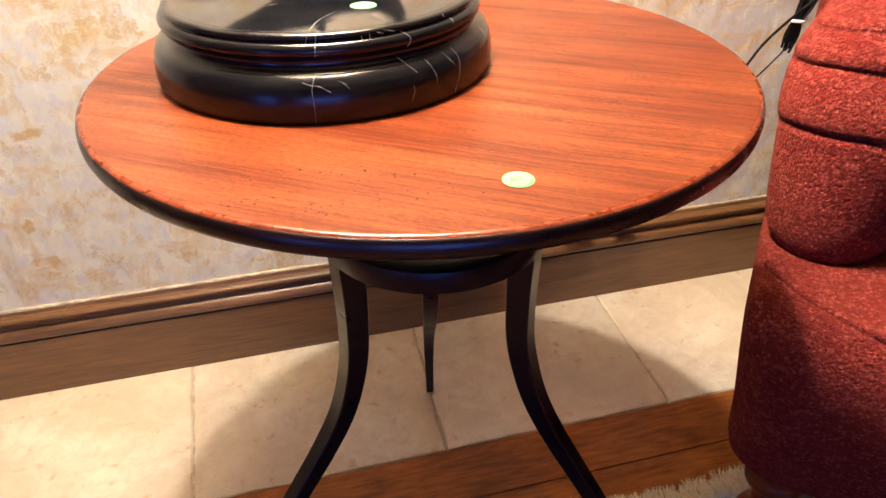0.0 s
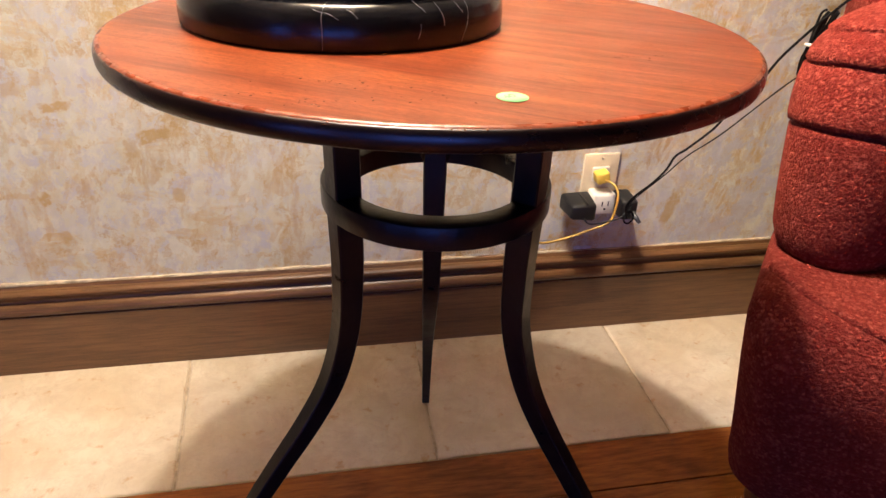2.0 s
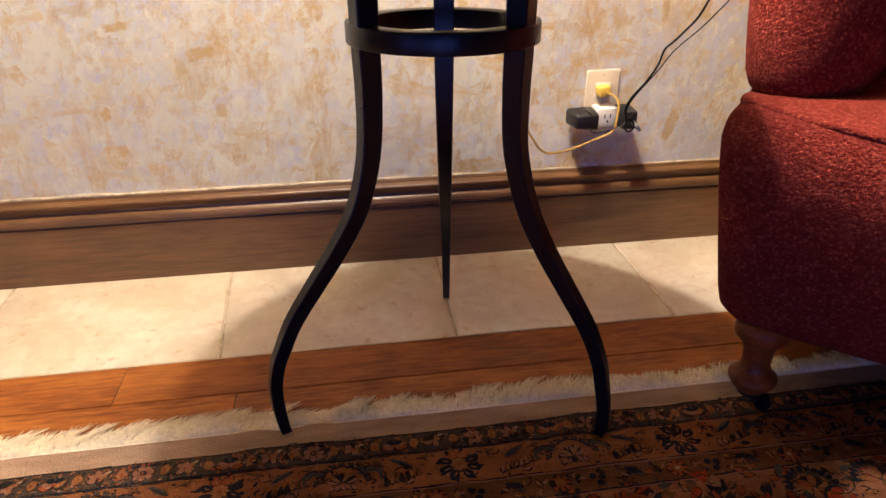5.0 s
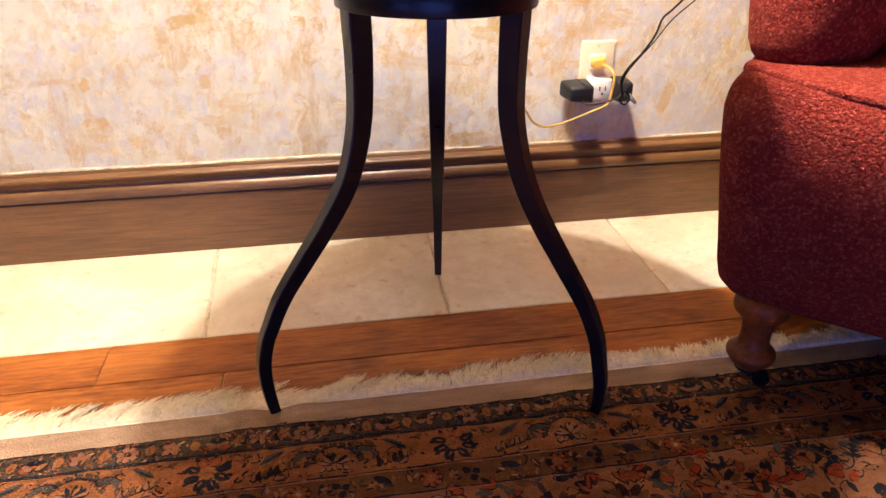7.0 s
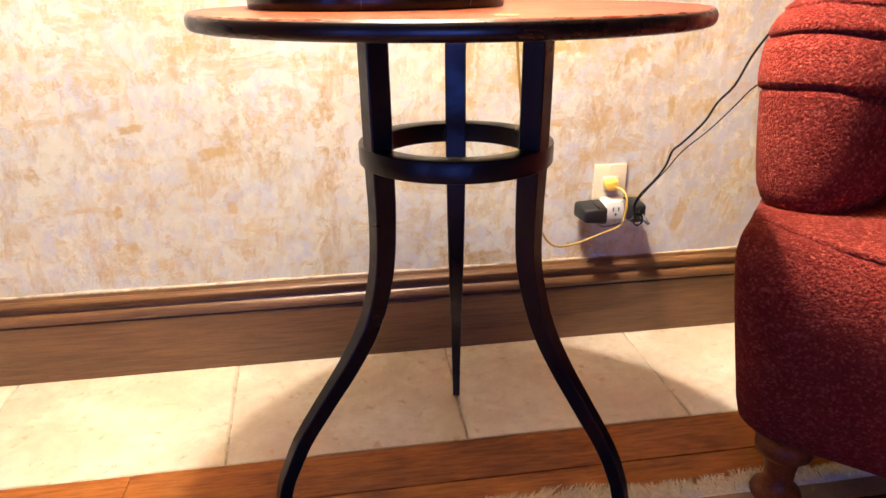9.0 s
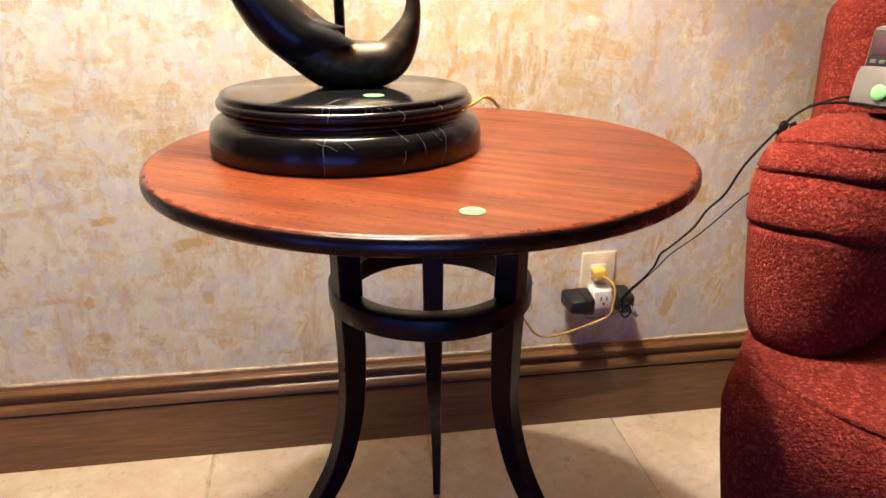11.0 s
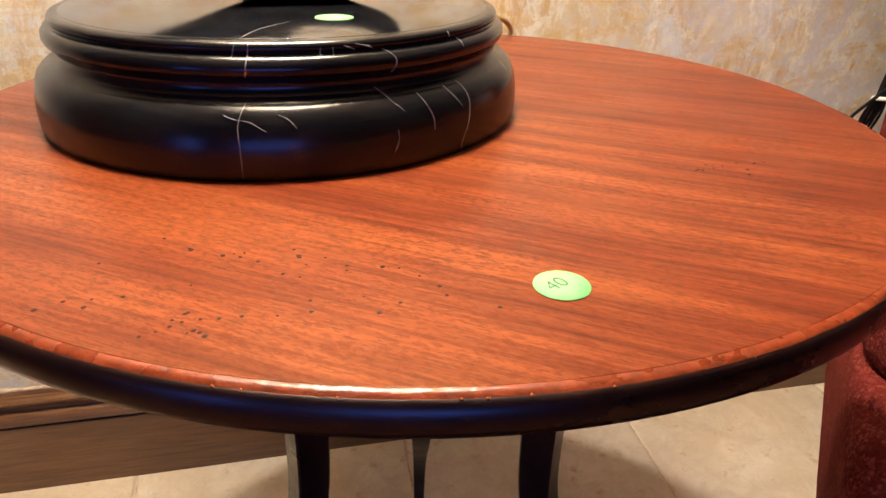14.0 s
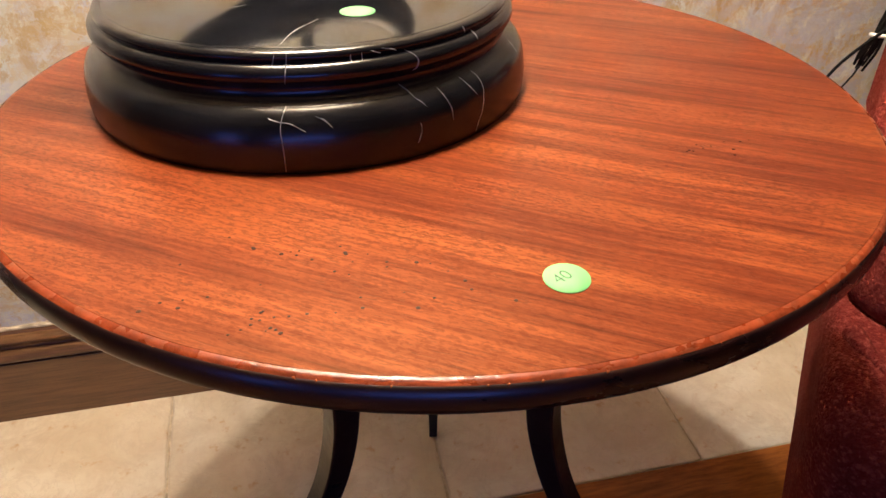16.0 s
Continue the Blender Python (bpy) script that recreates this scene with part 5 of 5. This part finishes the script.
def rug():
    rug_ob = part("rug", box_bm(RX0, RX1, RY0, -0.1055, 0.0004, 0.0032, 0.001), M["selvage"], smooth=False)
    tagged(rug_ob, "fringed oriental wool rug in gold and navy on wooden floor", "rug")
    rng = random.Random(12)
    ground_strip("selvage", -0.1450, -0.1050, M["selvage"], rug_ob, 0.0078, "plain beige flat-woven end")
    ground_strip("inner_guard", -0.1850, -0.1448, M["dusk"], rug_ob, 0.0080, "dark navy guard border")
    ground_strip("main_border", -0.2520, -0.1848, M["gold"], rug_ob, 0.0080, "gold main border")
    ground_strip("second_guard", -0.2930, -0.2518, M["olive"], rug_ob, 0.0080)
    ground_strip("field", RY0, -0.2928, M["salmon"], rug_ob, 0.0080, "multicoloured floral field")
    P = Pieces()
    Z = 0.0088

    def jig(k):
        return rng.uniform(-k, k)

    def line(y, color, w=0.0016):
        n = 140
        for i in range(n):
            xa, xb = RX0 + (RX1 - RX0) * i / n, RX0 + (RX1 - RX0) * (i + 1) / n
            ya, yb = y + 0.0009 * math.sin(i * 1.7), y + 0.0009 * math.sin((i + 1) * 1.7)
            P.add(color, [(xa, ya - w / 2), (xb, yb - w / 2), (xb, yb + w / 2), (xa, ya + w / 2)], Z)

    def rosette(x, y, r, petals, c1, c2, c3, z=Z, turn=0):
        for i in range(petals):
            P.petal(c1, x, y, turn + 360 * i / petals + jig(4), r * 0.72, r * 0.62, z + 0.0001 * (i % 2), r * 0.28)
        P.disc(c2, x, y, r * 0.45, z + 0.0004)
        P.disc(c3, x, y, r * 0.2, z + 0.0007)

    # guard: palmettes, rosettes and pink sprigs with amber leaves between them
    for y in (-0.1462, -0.1838):
        line(y, "navy", 0.0012)
    x, k = -1.7206, 0
    while x < 1.70:
        y, e = -0.1655 + jig(0.0008), k % 8
        if e == 0:
            for i in range(7):
                P.petal(("rust", "amber", "rose")[i % 3], x, y - 0.009, 14 + 152 * i / 6 + jig(5), 0.016, 0.0085, Z + 0.0001 * (i % 2), 0.003)
            for ang in (40, 90, 140):
                P.petal("navy", x, y + 0.001, ang + jig(6), 0.012, 0.0085, Z + 0.0004)
            P.petal("slate", x, y + 0.004, 90, 0.007, 0.003, Z + 0.0007)
        elif e == 4:
            rosette(x, y - 0.001, 0.0148, 7, "rose", "gold", "navy", turn=jig(20))
            P.disc("navy", x, y - 0.001, 0.0042, Z + 0.0009)
            P.disc("gold", x, y - 0.001, 0.0018, Z + 0.0012)
            for sx in (-1, 1):
                P.petal("navy", x + sx * 0.0115, y + 0.0125, 90 + sx * 80, 0.011, 0.0042, Z + 0.0004, -0.005)
                P.petal("rust", x + sx * 0.004, y + 0.0125, 90, 0.006, 0.006, Z + 0.0003)
        elif e % 2:
            P.disc("amber", x, y + 0.001, 0.0062, Z, squash=1.45)
            P.petal("rust", x, y - 0.005, 90 + jig(14), 0.010, 0.003, Z + 0.0003)
        else:
            for ang in (25, 95, 150, 215, 300):
                P.petal("rose", x - 0.002, y, ang + jig(12), 0.0125, 0.0088, Z, 0.0012)
            P.petal("amber", x + 0.001, y - 0.010, 75 + jig(10), 0.020, 0.0034, Z + 0.0003)
            P.petal("cream", x + 0.006, y + 0.008, 10 + jig(20), 0.008, 0.0045, Z + 0.0003)
            P.disc("rust", x - 0.002, y, 0.0022, Z + 0.0005)
        P.petal("slate", x + 0.010, y - 0.0135, 172, 0.022, 0.0022, Z - 0.0002, -0.002)
        x += 0.0282
        k += 1
    # main border: rosettes and arched palmettes in turn, a feathered spray in every gap
    line(-0.1868, "navy", 0.0016)
    line(-0.1895, "amber", 0.0014)
    line(-0.2500, "navy", 0.0014)
    line(-0.2525, "rose", 0.0022)
    x, k = -1.637, 0
    while x < 1.66:
        y = -0.2185 + jig(0.0015)
        if k % 2 == 0:
            for i in range(8):
                ang = 22 + 45 * i
                tone = "rust" if 50 < ang < 130 else "navy"
                P.petal(tone, x, y, ang + jig(5), 0.0200, 0.0135, Z, 0.0105)
                P.petal("navy", x, y, ang + 9, 0.0085, 0.005, Z + 0.0002, 0.0245)
                P.petal("gold" if i % 2 else "rose", x, y, ang, 0.0085, 0.0022, Z + 0.0004, 0.0150)
            rosette(x, y, 0.0125, 8, "amber", "gold", "rust", Z + 0.0003)
        else:
            for i in range(9):
                ang = 8 + 164 * i / 8
                P.petal("dusk", x, y - 0.010, ang, 0.0085, 0.0090, Z + 0.0002, 0.0300)
                P.petal("navy", x, y - 0.010, ang + 7, 0.0040, 0.0030, Z + 0.0004, 0.0350)
            P.arc("navy", x, y - 0.010, 0.0300, 4, 176, 0.0020, Z + 0.0006, 16)
            for i in range(7):
                P.petal(("rose", "navy", "amber")[i % 3], x + jig(0.002), y - 0.012, 18 + 24 * i, 0.0170, 0.0052, Z + 0.0003 + 0.0001 * (i % 2), 0.004)
            for i in range(5):
                P.petal("rose", x + (i - 2) * 0.009, y - 0.022, 90 + (i - 2) * 24, 0.009, 0.006, Z + 0.0004)
            for sx in (-1, 1):
                P.arc("slate", x + sx * 0.036, y - 0.004, 0.0155, 90 + sx * 60, 90 - sx * 110, 0.0090, Z + 0.0003, 10)
                P.arc("navy", x + sx * 0.036, y - 0.004, 0.0205, 90 + sx * 60, 90 - sx * 110, 0.0016, Z + 0.0005, 10)
        for sx in (-1, 1):
            # spray: a blue-grey leaf over a comb of small petals
            cx = x + sx * 0.0790
            if sx < 0 or k == 0:
                lean = 34 if k % 2 else 146
                P.petal("slate", cx, y + 0.014, lean, 0.034, 0.0095, Z + 0.0003, -0.017)
                P.petal("navy", cx, y + 0.0125, lean, 0.036, 0.0030, Z + 0.0005, -0.018)
                for i in range(7):
                    t = (i - 3) * 0.0072
                    P.petal(("rose", "amber", "olive", "amber")[i % 4], cx + t, y - 0.004 + t * 0.3, 262 + jig(10), 0.0150, 0.0056, Z + 0.0001)
                    P.arc("navy", cx + t, y - 0.014 + t * 0.3, 0.0040, 180, 360, 0.0011, Z + 0.0004, 5)
                P.petal("rose", cx + 0.004, y - 0.024, 20 + jig(20), 0.013, 0.0060, Z + 0.0002)
            P.arc("navy", x + sx * 0.052, y + 0.010, 0.010, 110 + sx * 80, 110 - sx * 30, 0.0012, Z + 0.0002, 6)
            P.petal("olive", x + sx * 0.046, y + 0.022, 90 + sx * 70, 0.013, 0.0070, Z, -0.006)
        x += 0.158
        k += 1
    # second guard: dark rosettes, hooks and navy buds on brown
    line(-0.2918, "navy", 0.0016)
    line(-0.2945, "rose", 0.0016)
    x = -1.736
    while x < 1.60:
        y = -0.2722
        rosette(x, y, 0.0150, 8, "rust", "gold", "cream")
        for i in range(8):
            P.petal("navy", x, y, 22 + 45 * i, 0.0055, 0.0026, Z + 0.0004, 0.0085)
        for dx, ang in ((0.024, 70), (0.140, 110), (0.083, 25)):
            P.petal("amber", x + dx, y - 0.004, ang + jig(8), 0.016, 0.0048, Z)
            P.petal("rose", x + dx + 0.003, y + 0.003, ang - 60 + jig(8), 0.010, 0.0042, Z + 0.0002)
        for dx, dy in ((0.046, 0.006), (0.058, 0.003), (0.053, -0.007)):
            P.disc("navy", x + dx, y + dy, 0.0052, Z, 7)
        P.petal("navy", x + 0.104, y + 0.006, 155 + jig(10), 0.026, 0.0120, Z, -0.012)
        P.petal("dusk", x + 0.112, y - 0.004, 160, 0.016, 0.0060, Z + 0.0002, -0.006)
        P.petal("olive", x + 0.034, y - 0.010, 170, 0.014, 0.0050, Z)
        P.petal("olive", x + 0.122, y - 0.009, 190, 0.014, 0.0050, Z)
        x += 0.164
    # the field: large palmettes, bent navy stems and leaves on salmon
    row = 0
    yy = -0.345
    while yy > -2.45:
        x = -1.66 + (0.12 if row % 2 else 0.0)
        while x < 1.66:
            cx, cy = x + jig(0.02), yy + jig(0.015)
            e = (row + int(round((x + 1.7) / 0.24))) % 3
            if e == 0:
                for i in range(11):
                    P.petal("navy", cx, cy, 10 + 16 * i, 0.012, 0.0090, Z + 0.0002, 0.0270)
                P.arc("dusk", cx, cy, 0.0270, 0, 185, 0.0040, Z + 0.0004, 14)
                for i in range(6):
                    P.petal(("amber", "rust", "gold")[i % 3], cx, cy, 15 + 30 * i, 0.020, 0.0105, Z + 0.0003, 0.003)
                P.arc("navy", cx + 0.030, cy - 0.030, 0.030, 60, 190, 0.0060, Z + 0.0002, 12)
            elif e == 1:
                for i in range(8):
                    P.petal("scarlet", cx, cy, 45 * i + jig(8), 0.021, 0.0150, Z + 0.0001 * (i % 2), 0.004)
                P.disc("amber", cx, cy, 0.0080, Z + 0.0004)
                P.disc("navy", cx, cy, 0.0034, Z + 0.0007)
                for sx in (-1, 1):
                    for i in range(4):
                        P.petal("dusk", cx + sx * 0.046, cy + 0.006, 90 - sx * (20 + 35 * i), 0.022, 0.0125, Z + 0.0002, 0.001)
            else:
                for i in range(12):
                    P.petal(("rust", "olive", "amber")[i % 3], cx, cy, 30 * i + jig(6), 0.024, 0.0095, Z + 0.0001 * (i % 2), 0.010)
                    P.petal("navy", cx, cy, 30 * i + 15, 0.010, 0.0030, Z + 0.0004, 0.028)
                rosette(cx, cy, 0.0135, 7, "rose", "rust", "navy", Z + 0.0005)
            x += 0.12
        yy -= 0.085
        row += 1
    for i in range(3400):
        xx, yy = (rng.uniform(-1.72, 1.72), -0.300 - 2.1 * rng.random() ** 1.8) if i % 5 < 3 else (rng.uniform(-0.8, 1.1), rng.uniform(-0.60, -0.298))
        c = rng.choice(("navy", "dusk", "slate", "olive", "scarlet", "rust", "amber", "rose", "rust"))
        ang = rng.uniform(0, 360)
        for q in range(rng.randint(1, 3)):
            P.petal(c, xx, yy, ang + q * 32, rng.uniform(0.012, 0.026), rng.uniform(0.005, 0.011), Z - 0.0003 + 0.0001 * q)
        if i % 2:
            P.arc("navy", xx, yy, rng.uniform(0.010, 0.022), ang, ang + rng.uniform(60, 170), 0.0013, Z + 0.0001, 7)
    # tendrils that fill borders and guards
    for i in range(900):
        xx, yy = rng.uniform(-1.72, 1.72), rng.choice((rng.uniform(-0.247, -0.192), rng.uniform(-0.290, -0.256), rng.uniform(-0.182, -0.149)))
        a0 = rng.uniform(0, 360)
        P.arc(rng.choice(("ground", "ground", "navy", "rust")), xx, yy, rng.uniform(0.004, 0.011), a0, a0 + rng.uniform(70, 200), 0.0013, Z - 0.0003, 6)
        P.petal(rng.choice(("dusk", "olive", "rose", "amber", "rust", "navy")), xx, yy, a0, rng.uniform(0.007, 0.012), rng.uniform(0.003, 0.005), Z - 0.0004)
    # the guard is closely filled with small leaves
    for i in range(1500):
        xx, yy = rng.uniform(-1.0, 1.3), rng.uniform(-0.183, -0.148)
        P.petal(rng.choice(("rose", "rust", "slate", "olive", "gold", "navy", "dusk")), xx, yy, rng.uniform(0, 360), rng.uniform(0.005, 0.010), rng.uniform(0.0022, 0.0042), Z - 0.0005, outline=False)
    # knot-sized flecks on the border's plain ground
    for i in range(900):
        xx, yy = rng.uniform(-1.72, 1.72), rng.uniform(-0.248, -0.190)
        P.petal(rng.choice(("rust", "rose", "amber", "olive", "navy")), xx, yy, rng.uniform(0, 360), rng.uniform(0.004, 0.009), rng.uniform(0.0016, 0.0032), Z - 0.0005)
    for color in P.verts:
        ob = mesh_from("tufted_pattern", P.verts[color], P.faces[color], M[color], rug_ob, "", False)
        tagged(ob, color + " wool tufts of the pattern", kind="stuff")
    # knotted end cord and the fringe
    verts, faces = tube([(RX0 + (RX1 - RX0) * i / 200, -0.1035 + 0.0008 * math.sin(i * 0.9), 0.0062) for i in range(201)], 0.0018, 6)
    mesh_from("end_cord", verts, faces, M["fringe"], rug_ob)
    verts, faces = [], []
    x = -1.35
    clump_start, clump_end = x - 0.01, x - 0.001
    while x < 1.40:
        if x > clump_end:
            clump_start, clump_end = x, x + rng.uniform(0.005, 0.020)
            lean = 0.30 + 0.5 * noise.noise(Vector((x * 6.0, 0.3, 0))) + rng.uniform(-0.14, 0.14)
            fan = rng.uniform(-0.9, 0.3)
            reach = rng.uniform(0.74, 1.16)
            rise = rng.uniform(0.003, 0.008)
        gather = max(0.0, 1 - abs(x + 0.262) / 0.06)
        length = (0.054 + 0.013 * noise.noise(Vector((x * 5.0, 0.3, 0)))) * reach * rng.uniform(0.80, 1.06)
        length *= 1 - 0.45 * gather
        across = (x - (clump_start + clump_end) / 2) / 0.012
        slant = lean + fan * across * 0.25 + rng.uniform(-0.30, 0.30)
        lift = rise * rng.uniform(0.4, 1.2)
        wave, phase = rng.uniform(0.0, 0.0016), rng.uniform(0, 6.28)
        pts = []
        for i in range(7):
            t = i / 6
            pts.append((x + slant * length * t ** 1.6 + wave * math.sin(phase + 7 * t) * t, -0.1030 + length * t, 0.0058 * (1 - t) + lift * math.sin(math.pi * min(1, t * 1.1)) + 0.0011))
        r = rng.uniform(0.00032, 0.00056)
        v, f = tube(pts, [r, r, r * 1.1, r * 1.1, r, r * 0.9, r * 0.45], 4)
        b = len(verts)
        verts += v
        faces += [tuple(i + b for i in q) for q in f]
        x += rng.uniform(0.00016, 0.00040) if -0.8 < x < 1.05 else rng.uniform(0.0003, 0.0007)
    ob = mesh_from("fringe", verts, faces, M["fringe"], rug_ob, "tangled cream cotton fringe")
    tagged(ob, kind="stuff")


setting()
baseboard()
floor_ob = floors()
side_table()
table_lamp()
armchair()
rug()
wall_outlet()
adapters()
black_cord()
cordless_phone()
round_sticker((-0.0432, -0.2626, TZ), 0.0108, True)
round_sticker((-0.1095, -0.0640, 0.7882), 0.0108, False)
tag = round_sticker((0.5830, 0.0620, 0.7605), 0.0108, False)
tag.matrix_world = Matrix.Translation((0.5830, 0.0620, 0.7605)) @ Matrix.Rotation(radians(-72), 4, "Z") @ Matrix.Rotation(radians(79), 4, "X")
floor_pieces(floor_ob)
